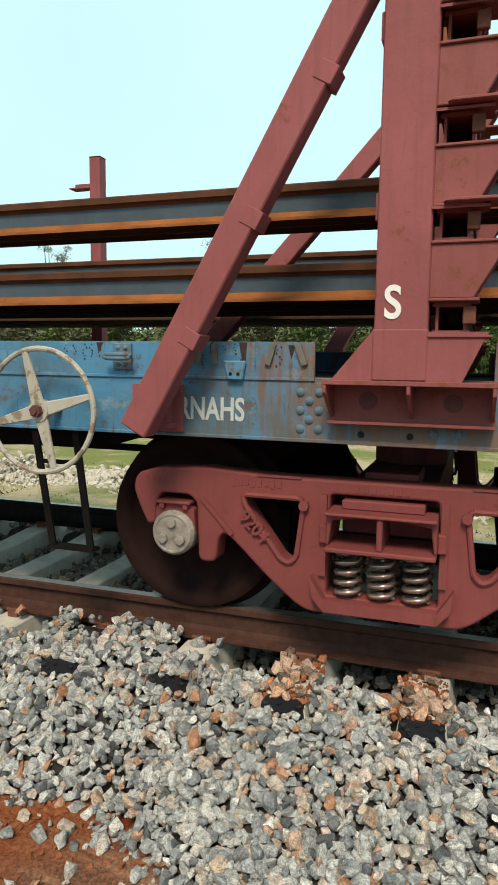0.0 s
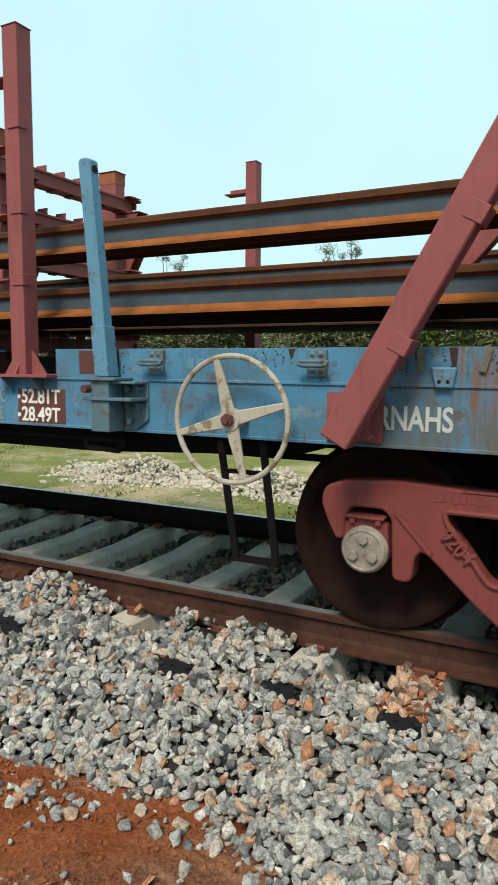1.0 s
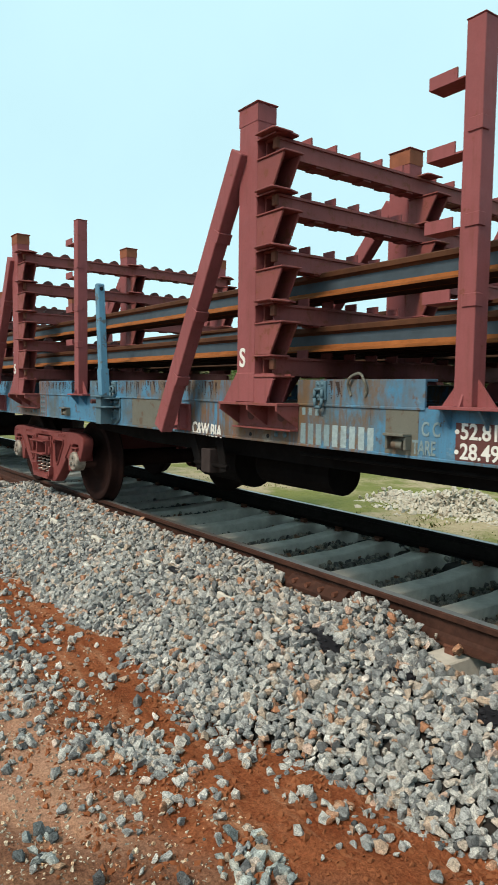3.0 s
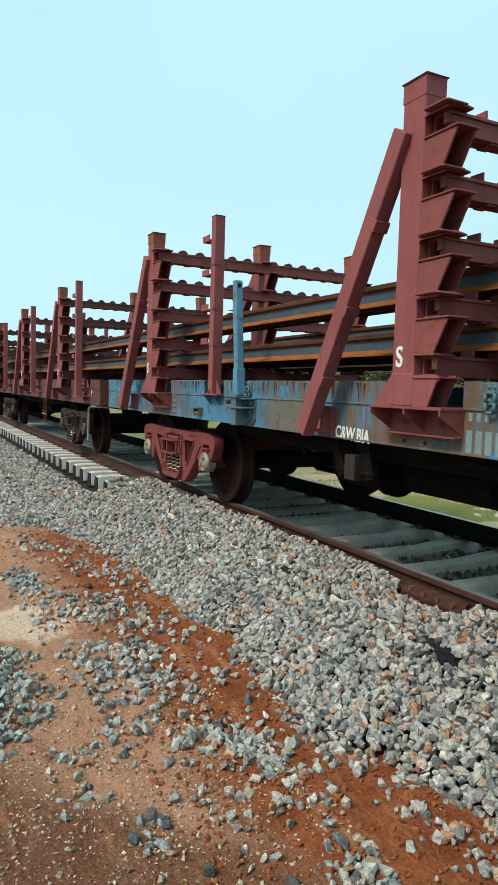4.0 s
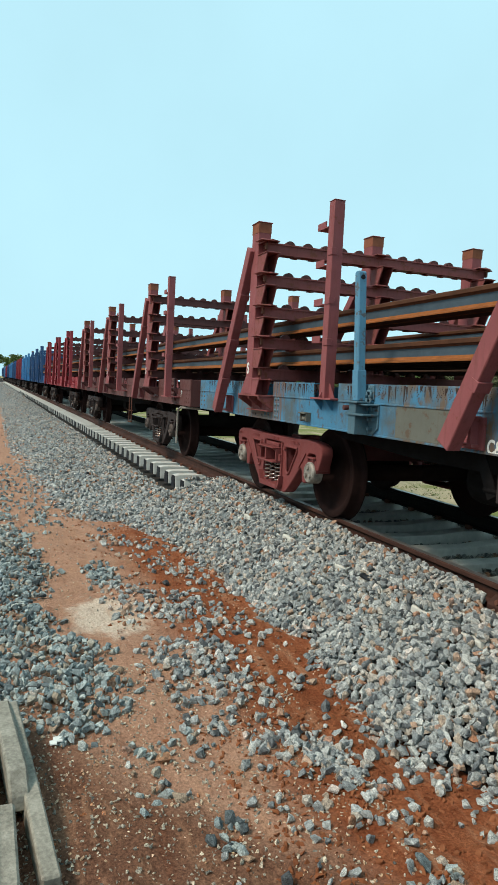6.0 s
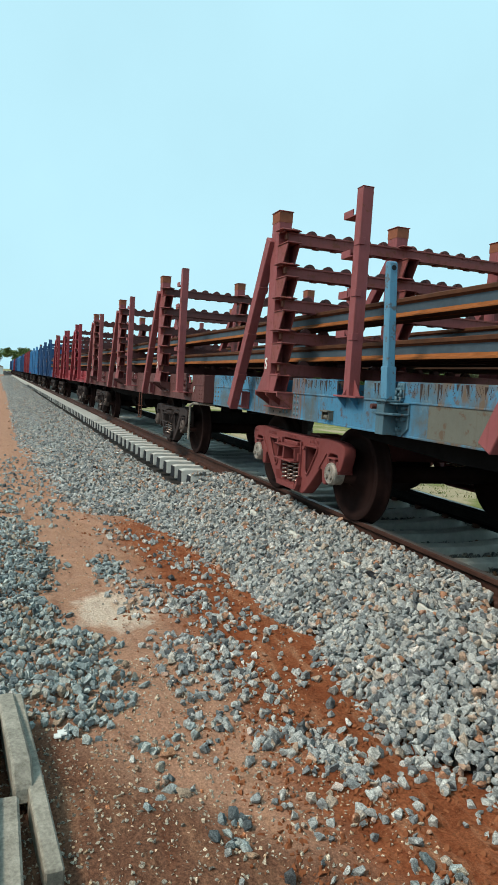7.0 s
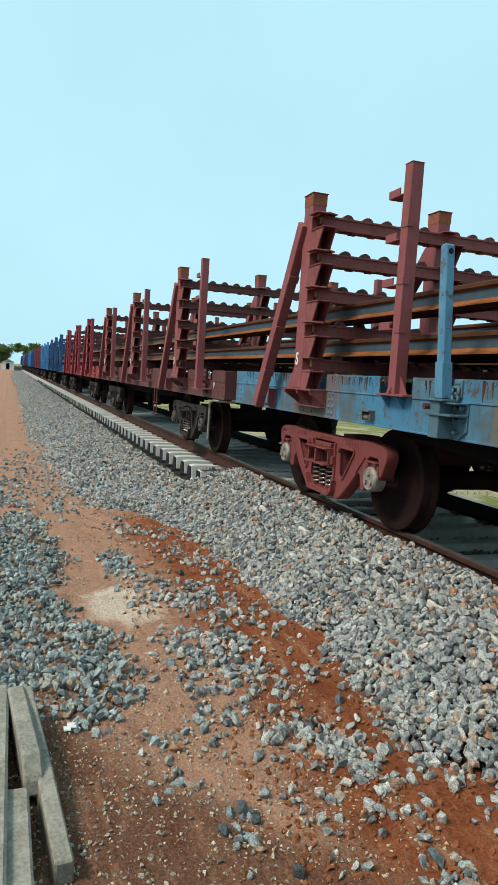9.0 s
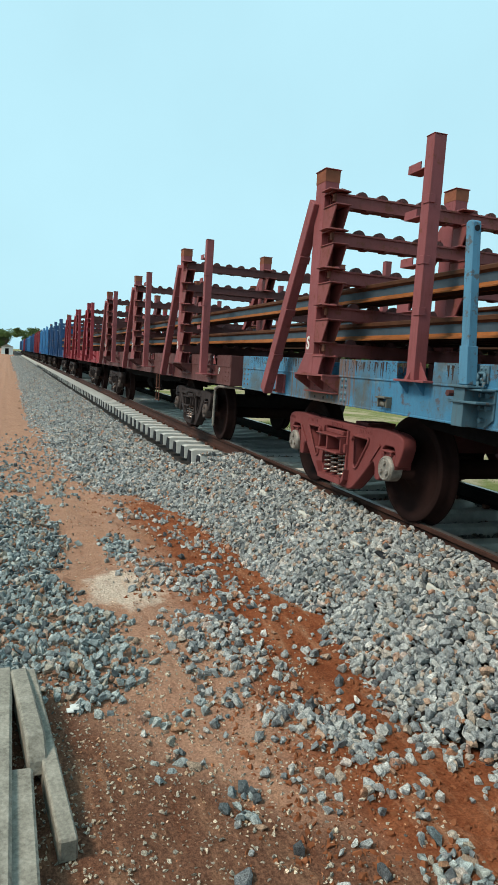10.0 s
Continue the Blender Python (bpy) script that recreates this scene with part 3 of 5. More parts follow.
def flat_wagon(label, mats, rollers=True, group="rake of flat wagons"):
    w = thing("flat_wagon", label, "railway wagon", group)
    solebar(w, -1, mats["side"])
    solebar(w, 1, mats["side"])
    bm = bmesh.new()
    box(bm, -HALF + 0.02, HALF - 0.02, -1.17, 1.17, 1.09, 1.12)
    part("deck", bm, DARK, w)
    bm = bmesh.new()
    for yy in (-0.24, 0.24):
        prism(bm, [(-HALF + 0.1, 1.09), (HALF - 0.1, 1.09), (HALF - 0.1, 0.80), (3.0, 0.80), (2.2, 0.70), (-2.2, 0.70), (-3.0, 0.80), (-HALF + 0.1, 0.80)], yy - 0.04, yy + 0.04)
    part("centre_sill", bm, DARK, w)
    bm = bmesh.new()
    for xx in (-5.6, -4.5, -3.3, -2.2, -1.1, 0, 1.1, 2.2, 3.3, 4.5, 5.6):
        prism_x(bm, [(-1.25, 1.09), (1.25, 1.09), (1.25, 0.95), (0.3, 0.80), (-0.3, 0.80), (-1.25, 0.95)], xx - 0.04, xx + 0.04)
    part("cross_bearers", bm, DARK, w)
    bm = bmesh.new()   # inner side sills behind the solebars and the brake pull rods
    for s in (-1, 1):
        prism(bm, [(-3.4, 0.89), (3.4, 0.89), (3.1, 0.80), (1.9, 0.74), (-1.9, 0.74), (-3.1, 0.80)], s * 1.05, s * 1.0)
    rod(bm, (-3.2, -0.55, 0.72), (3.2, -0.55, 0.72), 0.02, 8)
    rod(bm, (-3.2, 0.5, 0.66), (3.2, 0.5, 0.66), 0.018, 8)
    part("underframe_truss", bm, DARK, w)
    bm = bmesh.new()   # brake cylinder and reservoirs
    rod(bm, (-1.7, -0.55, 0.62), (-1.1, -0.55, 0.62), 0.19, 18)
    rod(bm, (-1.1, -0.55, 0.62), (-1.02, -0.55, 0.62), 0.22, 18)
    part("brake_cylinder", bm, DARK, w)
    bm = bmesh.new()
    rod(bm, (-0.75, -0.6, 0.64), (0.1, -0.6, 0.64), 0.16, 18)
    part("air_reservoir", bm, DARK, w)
    for e in (-1, 1):
        bm = bmesh.new()
        box(bm, e * (HALF - 0.012), e * (HALF + 0.012), -SIDE, SIDE, 0.89, 1.29)
        for yy in (-0.95, 0.95):
            box(bm, e * HALF, e * (HALF + 0.03), yy - 0.16, yy + 0.16, 0.95, 1.25)
        head = part("headstock", bm, mats["side"], w, bevel=0.004)
        bm = bmesh.new()
        box(bm, e * (HALF - 0.3), e * (HALF + 0.12), -0.14, 0.14, 0.86, 1.06)
        prism(bm, [(e * (HALF + 0.1), 0.84), (e * (HALF + 0.27), 0.86), (e * (HALF + 0.27), 1.06), (e * (HALF + 0.1), 1.08)], -0.13, 0.13)
        part("coupler", bm, DARK, head)
        for s in (-1, 1):   # rivets of the end plate, both sides
            bm = bmesh.new()
            dome(bm, 0, 0, 0, 0.016, s)
            rivet = mesh_of("rivet", bm, mats["side"], smooth=True)
            for kx in range(2):
                for kz in range(5):
                    part("rivet", rivet, None, head).location = (e * (HALF - 0.08 - 0.12 * kx), s * SIDE, 0.95 + 0.06 * kz)
    for b in BOGIES:
        bm_mesh = bolster_mesh(mats["bogie"])
        bol = part("bolster", bm_mesh, None, w)
        bol.location = (b, 0, 0)
        for s in (-1, 1):
            sf = part("side_frame", mats["frames"][s], None, w, "cast steel bogie side frame")
            sf.location = (b, 0, 0)
            for k in (-1, 0, 1):
                sp = part("spring", SPRING_MESH, None, sf)
                sp.location = (0.145 * k, s * 1.13, 0.207)
                sp = part("spring", SPRING_MESH, None, sf)
                sp.location = (0.145 * k, s * 0.98, 0.207)
            for k in (-1, 1):
                cp = part("axle_cap", (CAPS if mats["bogie"] == MAROON_CAST else OLD_CAPS)[s], None, sf, "round axle end cap with three bolts")
                cp.location = (k * BASE, 0, AXLE_Z)
                ad = part("bearing_adapter", mats["adapters"][s], None, sf)
                ad.location = (k * BASE, 0, AXLE_Z)
        for k in (-1, 1):
            ws = part("wheelset", WHEEL_MESH, None, w, "dark worn steel wheelset")
            ws.location = (b + k * BASE, 0, AXLE_Z)
        for k in (-1, 1):   # brake beams with their shoes
            bm = bmesh.new()
            rod(bm, (b + k * 0.5, -0.85, 0.36), (b + k * 0.5, 0.85, 0.36), 0.035, 8)
            for s in (-1, 1):
                box(bm, b + k * 0.5 - 0.03, b + k * 0.5 + 0.03, s * 0.83, s * 0.92, 0.28, 0.52)
            part("brake_beam", bm, DARK, w)
    for x in RACKS:
        rack(w, x, mats, rollers)
        for s in (-1, 1):
            bm = bmesh.new()   # tall side post
            x0 = x + 1.57
            dy = mats["post_out"]
            top = 2.895 if x > -1 else 2.865
            box(bm, x0 - 0.05, x0 + 0.05, s * (1.345 + dy), s * (1.245 + dy), 1.16 - dy, top)
            box(bm, x0 - 0.054, x0 + 0.054, s * (1.349 + dy), s * (1.241 + dy), top, top + 0.007)
            post = part("side_post", bm, mats["rack"], w, bevel=0.006)
            for z in (1.62, 1.98, 2.40):
                bm = bmesh.new()
                box(bm, x0 - 0.02, x0 + 0.057, s * (1.352 + dy), s * (1.30 + dy), z, z + 0.06)
                part("weld_strap", bm, mats["rack"], post, bevel=0.002)
            bm = bmesh.new()
            box(bm, x0 - 0.17, x0 + 0.22, s * (1.375 + 0.9 * dy), s * 1.12, 1.146 - dy, 1.162 - dy)
            part("foot_plate", bm, mats["rack"], post, bevel=0.002)
            for k in (-1, 1):
                bm = bmesh.new()
                prism(bm, [(x0 + k * 0.05, 1.162), (x0 + k * 0.15, 1.162), (x0 + k * 0.05, 1.29)], s * 1.30, s * 1.29)
                part("foot_gusset", bm, mats["rack"], post)
            bm = bmesh.new()
            prism_x(bm, [(s * 1.345, 1.162), (s * 1.372, 1.162), (s * 1.345, 1.22)], x0 - 0.006, x0 + 0.006)
            part("foot_gusset", bm, mats["rack"], post)
            for k in (-0.106, 0.106):   # shelf brackets under the foot
                bm = bmesh.new()
                prism_x(bm, [(s * SIDE, 1.146), (s * 1.37, 1.146), (s * SIDE, 1.05)], x0 + k - 0.006, x0 + k + 0.006)
                part("foot_bracket", bm, mats["side"], post)
            for z in (1.68, 2.01, 2.35, 2.68):
                bm = bmesh.new()   # upturned angle beside the post
                ya, yb = s * (1.35 + dy), s * (1.24 + dy)
                box(bm, x0 - 0.25, x0 - 0.05, ya, yb, z - 0.03, z - 0.022)
                box(bm, x0 - 0.25, x0 - 0.09, ya, ya - s * 0.009, z - 0.022, z + 0.03)
                part("stub", bm, mats["rack"], post)
    return w


def kit(side, rack_mat, beam, shelf, bogie, out=0.0):
    return {"side": side, "rack": rack_mat, "beam": beam, "shelf": shelf, "bogie": bogie, "post_out": out,
            "frames": {s: side_frame_mesh(s, bogie) for s in (-1, 1)}, "adapters": {s: box_housing_mesh(s, bogie) for s in (-1, 1)}}


BLUE_LABEL = "blue flat wagon with maroon stanchion racks carrying long rails"
wagon_blue = flat_wagon(BLUE_LABEL, kit(BLUE, MAROON, MAROON_RUSTY, MAROON_RUSTY, MAROON_CAST))
wagon_brown = flat_wagon("brown flat wagon with maroon racks and grimy grey bogies", kit(BROWN, MAROON, BROWN, BROWN, GREY_CAST, 0.14))
wagon_red = flat_wagon("red-painted flat wagon with red racks and dark bogies", kit(RED, RED, BROWN, RED, GREY_CAST, 0.14), rollers=False)
wagon_navy = flat_wagon("navy blue flat wagon with navy racks far down the train", kit(NAVY, NAVY, NAVY, NAVY, GREY_CAST, 0.14), rollers=False)
wagon_sky = flat_wagon("bright blue flat wagon with blue racks far down the train", kit(SKYBLUE, SKYBLUE, NAVY, SKYBLUE, GREY_CAST, 0.14), rollers=False)
PITCH, FIRST = 14.33, -4.65
TRAIN = [(wagon_blue, FIRST), (wagon_brown, FIRST - PITCH), (wagon_red, FIRST - 2 * PITCH), (wagon_navy, FIRST - 3 * PITCH), (wagon_sky, FIRST - 4 * PITCH)]
for k, src in enumerate((wagon_red, wagon_navy, wagon_sky, wagon_navy, wagon_red, wagon_sky, wagon_navy, wagon_navy)):
    x = FIRST - (5 + k) * PITCH
    TRAIN.append((copy_thing(src, pose(x, 0, 0)), x))
TRAIN.append((copy_thing(wagon_red, pose(FIRST + PITCH, 0, 0)), FIRST + PITCH))


# details of the blue wagon, in its own space: its centre lies at FIRST on the track
def blue_details(w):
    face = -SIDE
    letters("BRNAHS", 0.135, FADED, w, 3.495, face - 0.001, 0.966, squeeze=0.70, label="white stencilled wagon class letters")
    letters("C&W.BIA", 0.125, WHITE, w, -0.855, face - 0.001, 0.895, squeeze=0.78, lean=-2)
    letters("9204", 0.088, MAROON_CAST, w, 3.79, -1.172, 0.525, name="cast_number", lean=-44, squeeze=0.9, deep=0.006)
    # repainted panels with the load and tare writing, and worn-off numbers as bars
    def panel(x0, x1, z0, z1, mat, name="painted_panel", proud=0.002):
        bm = bmesh.new()
        box(bm, x0, x1, face - proud, face + 0.001, z0, z1)
        return part(name, bm, mat, w)
    panel(1.548, 1.885, 0.905, 1.085, BROWN)
    panel(1.99, 2.13, 1.17, 1.285, BROWN, proud=0.008)
    panel(-1.86, -1.20, 0.905, 1.138, GRIME)
    panel(1.10, 1.32, 0.903, 1.14, GRIME)
    letters("52.81T", 0.105, WHITE, w, 1.575, face - 0.003, 1.01, squeeze=0.93)
    letters("28.49T", 0.105, WHITE, w, 1.575, face - 0.003, 0.915, squeeze=0.93)
    for z in (0.945, 1.042):
        bm = bmesh.new()
        rod(bm, (1.556, face - 0.004, z), (1.556, face, z), 0.012, 12)
        part("painted_dot", bm, WHITE, w)
    letters("C C", 0.10, GHOST, w, 1.34, face - 0.001, 1.01, squeeze=0.7)
    letters("TARE", 0.10, GHOST, w, 1.285, face - 0.001, 0.915, squeeze=0.62)
    for k in range(9):
        panel(0.41 + 0.07 * k, 0.455 + 0.07 * k, 0.905, 1.03, GHOST if k < 4 else CHALK, "number_bar", 0.001)
    for k in range(3):
        panel(0.42 + 0.06 * k, 0.45 + 0.06 * k, 1.08, 1.125, GHOST, "number_bar", 0.001)
    for k in range(2):
        panel(2.64 + 0.05 * k, 2.68 + 0.05 * k, 1.20, 1.25, BLUE_POST, "number_bar", 0.008)
    # black tar runs along the top edge
    rng = random.Random(11)
    bm = bmesh.new()
    spans = [(-6.6, -5.0), (-4.1, -3.1), (-2.6, -2.2), (-2.1, -1.0), (-0.95, -0.5), (0.65, 0.8), (2.0, 2.3), (3.0, 3.2), (3.6, 3.85), (4.0, 4.1)]
    for a, b in spans:
        x = a
        while x < b:
            top = 1.287 - rng.uniform(0, 0.015)
            for j in range(rng.randint(2, 8)):
                xx, zz = x + rng.uniform(-0.012, 0.012), top - 0.013 * j
                if zz > 1.16:
                    bar(bm, (xx, face - 0.0065, zz), (xx + rng.uniform(-0.004, 0.006), face - 0.0065, zz - rng.uniform(0.004, 0.009)), rng.uniform(0.003, 0.007), 0.003)
            if rng.random() < 0.45:
                l, wd, sl = rng.uniform(0.04, 0.135), rng.uniform(0.006, 0.02), rng.uniform(-0.012, 0.012)
                prism(bm, [(x - wd, top + 0.004), (x + wd, top + 0.004), (x + wd * 0.6 + sl, top - l * 0.6), (x + sl, top - l), (x - wd * 0.4 + sl, top - l * 0.5)], face - 0.0075, face - 0.004)
            x += rng.uniform(0.022, 0.06)
    tagged(part("tar_mark", bm, RUNOFF, w), kind="stuff")
    # hook eyes with hanging links
    for x in (-5.9, -2.21, 0.60, 2.47, 3.29):
        bm = bmesh.new()
        box(bm, x - 0.045, x + 0.045, face - 0.022, face - 0.004, 1.17, 1.285)
        for zz in (1.265, 1.195):
            dome(bm, x - 0.018, face - 0.022, zz, 0.014)
            dome(bm, x + 0.018, face - 0.022, zz, 0.014)
        eye = part("hook_eye", bm, BLUE_DULL, w, "bolted blue lashing eye", bevel=0.004)
        bm = bmesh.new()
        hang = x in (0.60, -2.21)
        c = [(-0.05, 0), (-0.055, -0.02), (-0.04, -0.04), (0.04, -0.04), (0.055, -0.02), (0.05, 0)]
        pts = [Vector((x + u * (0.6 if hang else 1.2), face - 0.035 - (0.03 if not hang else 0.0), 1.235 + v * (2.6 if hang else 0.4))) for u, v in c]
        for p, q in zip(pts, pts[1:] + pts[:1]):
            rod(bm, p, q, 0.010, 8)
        part("link", bm, BLUE_DULL, eye, smooth=True)
    # small lug plates, black discs standing for the shade in drilled holes
    for x, z in ((3.815, 1.18),):
        bm = bmesh.new()
        prism(bm, [(x - 0.05, 1.215), (x + 0.05, 1.215), (x + 0.035, 1.135), (x - 0.03, 1.135)], face - 0.03, face - 0.006)
        lug = part("lug_plate", bm, BLUE_POST, w, bevel=0.006)
        bm = bmesh.new()
        for dx in (-0.015, 0.018):
            rod(bm, (x + dx, face - 0.032, 1.16), (x + dx, face - 0.029, 1.16), 0.008, 8)
        part("hole", bm, TAR, lug)
    for x, lean, mat in ((3.66, 0.3, 0), (3.72, -0.1, 0), (3.98, 0.5, 0), (4.08, -0.6, 0)):
        bm = bmesh.new()
        bar(bm, (x, face - 0.014, 1.285), (x - 0.05 * lean, face - 0.014, 1.20), 0.025, 0.014)
        part("welded_scrap", bm, GRIME, w)
    # rivets beside each rack shelf, and black discs as the shade of holes
    bm = bmesh.new()
    dome(bm, 0, 0, 0, 0.02)
    rivet = mesh_of("rivet", bm, BLUE_DULL, smooth=True)
    bm = bmesh.new()
    rod(bm, (0, -0.002, 0), (0, 0.003, 0), 0.014, 12)
    hole = mesh_of("bolt_hole_disc", bm, TAR)
    for x in RACKS:
        spots = [(-0.407, 0.942), (-0.407, 1.017), (-0.407, 1.091), (-0.369, 0.98), (-0.369, 1.056), (-0.33, 0.942), (-0.33, 1.017), (-0.33, 1.091)] if x > 1 else []
        spots += [(dx, 0.935 + 0.06 * k) for dx in (0.40, 0.47) for k in range(4 if x < -1 else 0)] + [(0.12, 0.945), (0.208, 0.947)]
        for dx, z in spots:
            part("rivet", rivet, None, w).location = (x + dx, face, z)
        for dx in (-0.157, 0.033):
            part("bolt_hole_disc", hole, None, w).location = (x + dx, face, 0.93)
    # socket box with a slot, on the repainted panel, and its like further back
    for x in (1.21, -3.36):
        bm = bmesh.new()
        box(bm, x - 0.07, x + 0.07, face - 0.07, face, 1.0, 1.015)
        box(bm, x - 0.07, x - 0.055, face - 0.05, face, 0.93, 1.0)
        box(bm, x + 0.055, x + 0.07, face - 0.05, face, 0.93, 1.0)
        rod(bm, (x - 0.03, face - 0.03, 0.955), (x + 0.04, face - 0.03, 0.955), 0.022, 10)
        part("door_bracket", bm, GRIME, w, bevel=0.003)
    # wire loop over the edge
    bm = bmesh.new()
    pts = [Vector((0.90 + 0.07 * math.cos(a), face - 0.02 - 0.01 * math.sin(3 * a), 1.25 + 0.075 * math.sin(a))) for a in [k * math.pi / 9 - 0.7 for k in range(14)]]
    for p, q in zip(pts, pts[1:]):
        rod(bm, p, q, 0.008, 6)
    part("wire_loop", bm, GRIME, w)
    # swinging blue posts in their sockets
    for x in (-2.29, 2.22):
        bm = bmesh.new()
        prism(bm, [(x - 0.035, 1.15), (x + 0.04, 1.15), (x - 0.055, 2.165), (x - 0.065, 2.18), (x - 0.115, 2.18), (x - 0.125, 2.165)], -1.395, -1.325)
        post = part("swing_post", bm, BLUE_POST, w, "scuffed blue steel swing post", bevel=0.008)
        bm = bmesh.new()
        prism(bm, [(x - 0.04, 1.16), (x + 0.045, 1.16), (x + 0.022, 1.40), (x - 0.062, 1.40)], -1.400, -1.32)
        part("post_sleeve", bm, BLUE_POST, post, bevel=0.003)
        # black disc painted for the dark inside the pin hole
        bm = bmesh.new()
        rod(bm, (x - 0.06, -1.36, 2.13), (x - 0.047, -1.36, 2.13), 0.019, 12)
        part("pin_hole_disc", bm, TAR, post)
        bm = bmesh.new()
        box(bm, x - 0.05, x + 0.06, -1.42, -1.30, 0.895, 1.14)
        box(bm, x - 0.09, x + 0.11, -1.44, face, 1.14, 1.155)
        box(bm, x - 0.09, x + 0.20, -1.435, face, 1.045, 1.06)
        prism(bm, [(x + 0.06, 0.90), (x + 0.13, 0.90), (x + 0.2, 0.95), (x + 0.2, 1.14), (x + 0.06, 1.14)], face - 0.016, face)
        box(bm, x + 0.06, x + 0.2, -1.40, face, 1.125, 1.137)
        sock = part("post_socket", bm, BLUE_DULL, w, bevel=0.003)
        for dx, zz in ((0.10, 1.10), (0.165, 1.10), (0.10, 1.02), (0.165, 1.02), (0.11, 0.945)):
            bm = bmesh.new()
            rod(bm, (x + dx, face - 0.05, zz), (x + dx, face - 0.015, zz), 0.016, 6)
            part("bolt", bm, BLUE_DULL, sock)
        bm = bmesh.new()
        rod(bm, (x - 0.06, -1.46, 1.10), (x - 0.06, -1.40, 1.10), 0.02, 8)
        part("pivot_pin", bm, BROWN, sock)
    # hangers, release handle and hanging box under the floor
    bm = bmesh.new()
    bar(bm, (-1.02, -1.2, 0.90), (-0.87, -1.2, 0.62), 0.09, 0.01)
    bar(bm, (-0.62, -1.2, 0.90), (-0.55, -1.2, 0.62), 0.09, 0.01)
    rod(bm, (-0.95, -1.2, 0.66), (-0.5, -1.2, 0.66), 0.016, 8)
    part("vee_hanger", bm, DARK, w)
    bm = bmesh.new()
    box(bm, -0.80, -0.68, -1.24, -1.10, 0.60, 0.78)
    part("hanging_box", bm, GREY_CAST, w, bevel=0.006)
    bm = bmesh.new()
    rod(bm, (0.3, -1.19, 0.83), (1.96, -1.19, 0.83), 0.012, 8)
    for a, b in (((1.95, 0.83), (2.21, 0.83)), ((1.95, 0.785), (2.16, 0.775)), ((1.95, 0.83), (1.95, 0.785)), ((2.21, 0.83), (2.16, 0.775))):
        bar(bm, (a[0], -1.2, a[1]), (b[0], -1.2, b[1]), 0.025, 0.02)
    part("release_handle", bm, DARK, w)
    # brake hand wheel
    bm = bmesh.new()
    c = Vector((2.95, -1.43, 0.985))
    ring(bm, c, (0, 1, 0), 0.272, 0.0125, 56, 8)
    rod(bm, c + Vector((0, -0.015, 0)), c + Vector((0, 0.03, 0)), 0.05, 16)
    spokes = []
    for k in range(4):
        rim, bm = (bm, bmesh.new()) if k == 0 else (rim, bmesh.new())
        spokes.append(bm)
        a = radians(15 + 90 * k)
        d = Vector((math.cos(a), 0, math.sin(a)))
        n = Vector((-d.z, 0, d.x))
        pts = [c + d * 0.03 + n * 0.032, c + d * 0.03 - n * 0.032, c + d * 0.265 - n * 0.014, c + d * 0.265 + n * 0.014]
        va = [bm.verts.new(p + Vector((0, -0.01, 0))) for p in pts]
        vb = [bm.verts.new(p + Vector((0, 0.006, 0))) for p in pts]
        bm.faces.new(va)
        bm.faces.new(vb[::-1])
        for i in range(4):
            bm.faces.new((va[i], vb[i], vb[(i + 1) % 4], va[(i + 1) % 4]))
    wheel = part("hand_wheel", rim, IVORY, w, "ivory four-spoked brake hand wheel with chipped paint", smooth=False)
    for sp in spokes:
        part("spoke", sp, IVORY, wheel, bevel=0.004)
    bm = bmesh.new()
    rod(bm, c + Vector((0, -0.04, 0)), c + Vector((0, -0.015, 0)), 0.028, 6)
    rod(bm, c + Vector((0, -0.05, 0)), c + Vector((0, -0.03, 0)), 0.015, 10)
    rod(bm, c + Vector((0, 0.03, 0)), (c.x, -1.2, c.z), 0.02, 10)
    part("hub_nut", bm, BROWN, wheel)
    # foot step under it
    bm = bmesh.new()
    for a, b in ((2.80, 2.89), (3.02, 3.095)):
        bar(bm, (a, -1.265, 0.90), (b, -1.265, 0.33), 0.034, 0.012)
    box(bm, 2.87, 3.115, -1.29, -1.22, 0.322, 0.335)
    box(bm, 2.85, 3.06, -1.272, -1.262, 0.725, 0.745)
    part("foot_step", bm, DARK, w)


blue_details(wagon_blue)


def brown_details(w):
    face = -SIDE
    letters("P", 0.13, FADED, w, 6.35, face - 0.001, 1.03)
    bm = bmesh.new()
    box(bm, 5.82, 6.05, face - 0.03, face, 0.95, 1.31)
    plate = part("post_socket", bm, BROWN, w, bevel=0.004)
    bm = bmesh.new()
    dome(bm, 0, 0, 0, 0.017)
    rivet = mesh_of("rivet", bm, BROWN, smooth=True)
    for dx in (5.86, 5.93, 6.0):
        for k in range(5):
            part("rivet", rivet, None, plate).location = (dx, face - 0.03, 0.98 + 0.072 * k)
    bm = bmesh.new()   # uncoupling lever bent down past the last wheel
    pts = [Vector(p) for p in ((6.85, -1.1, 0.86), (6.5, -1.32, 0.86), (6.42, -1.34, 0.82), (6.40, -1.34, 0.45), (6.40, -1.34, 0.30))]
    for p, q in zip(pts, pts[1:]):
        rod(bm, p, q, 0.018, 8)
    part("uncoupling_lever", bm, CAP, w)
    bm = bmesh.new()   # step ladder
    for dx in (2.0, 2.25):
        bar(bm, (dx, -1.26, 0.9), (dx, -1.26, 0.35), 0.04, 0.012)
    for z in (0.36, 0.6):
        box(bm, 1.98, 2.27, -1.29, -1.23, z, z + 0.012)
    part("foot_step", bm, RUST, w)


brown_details(wagon_brown)


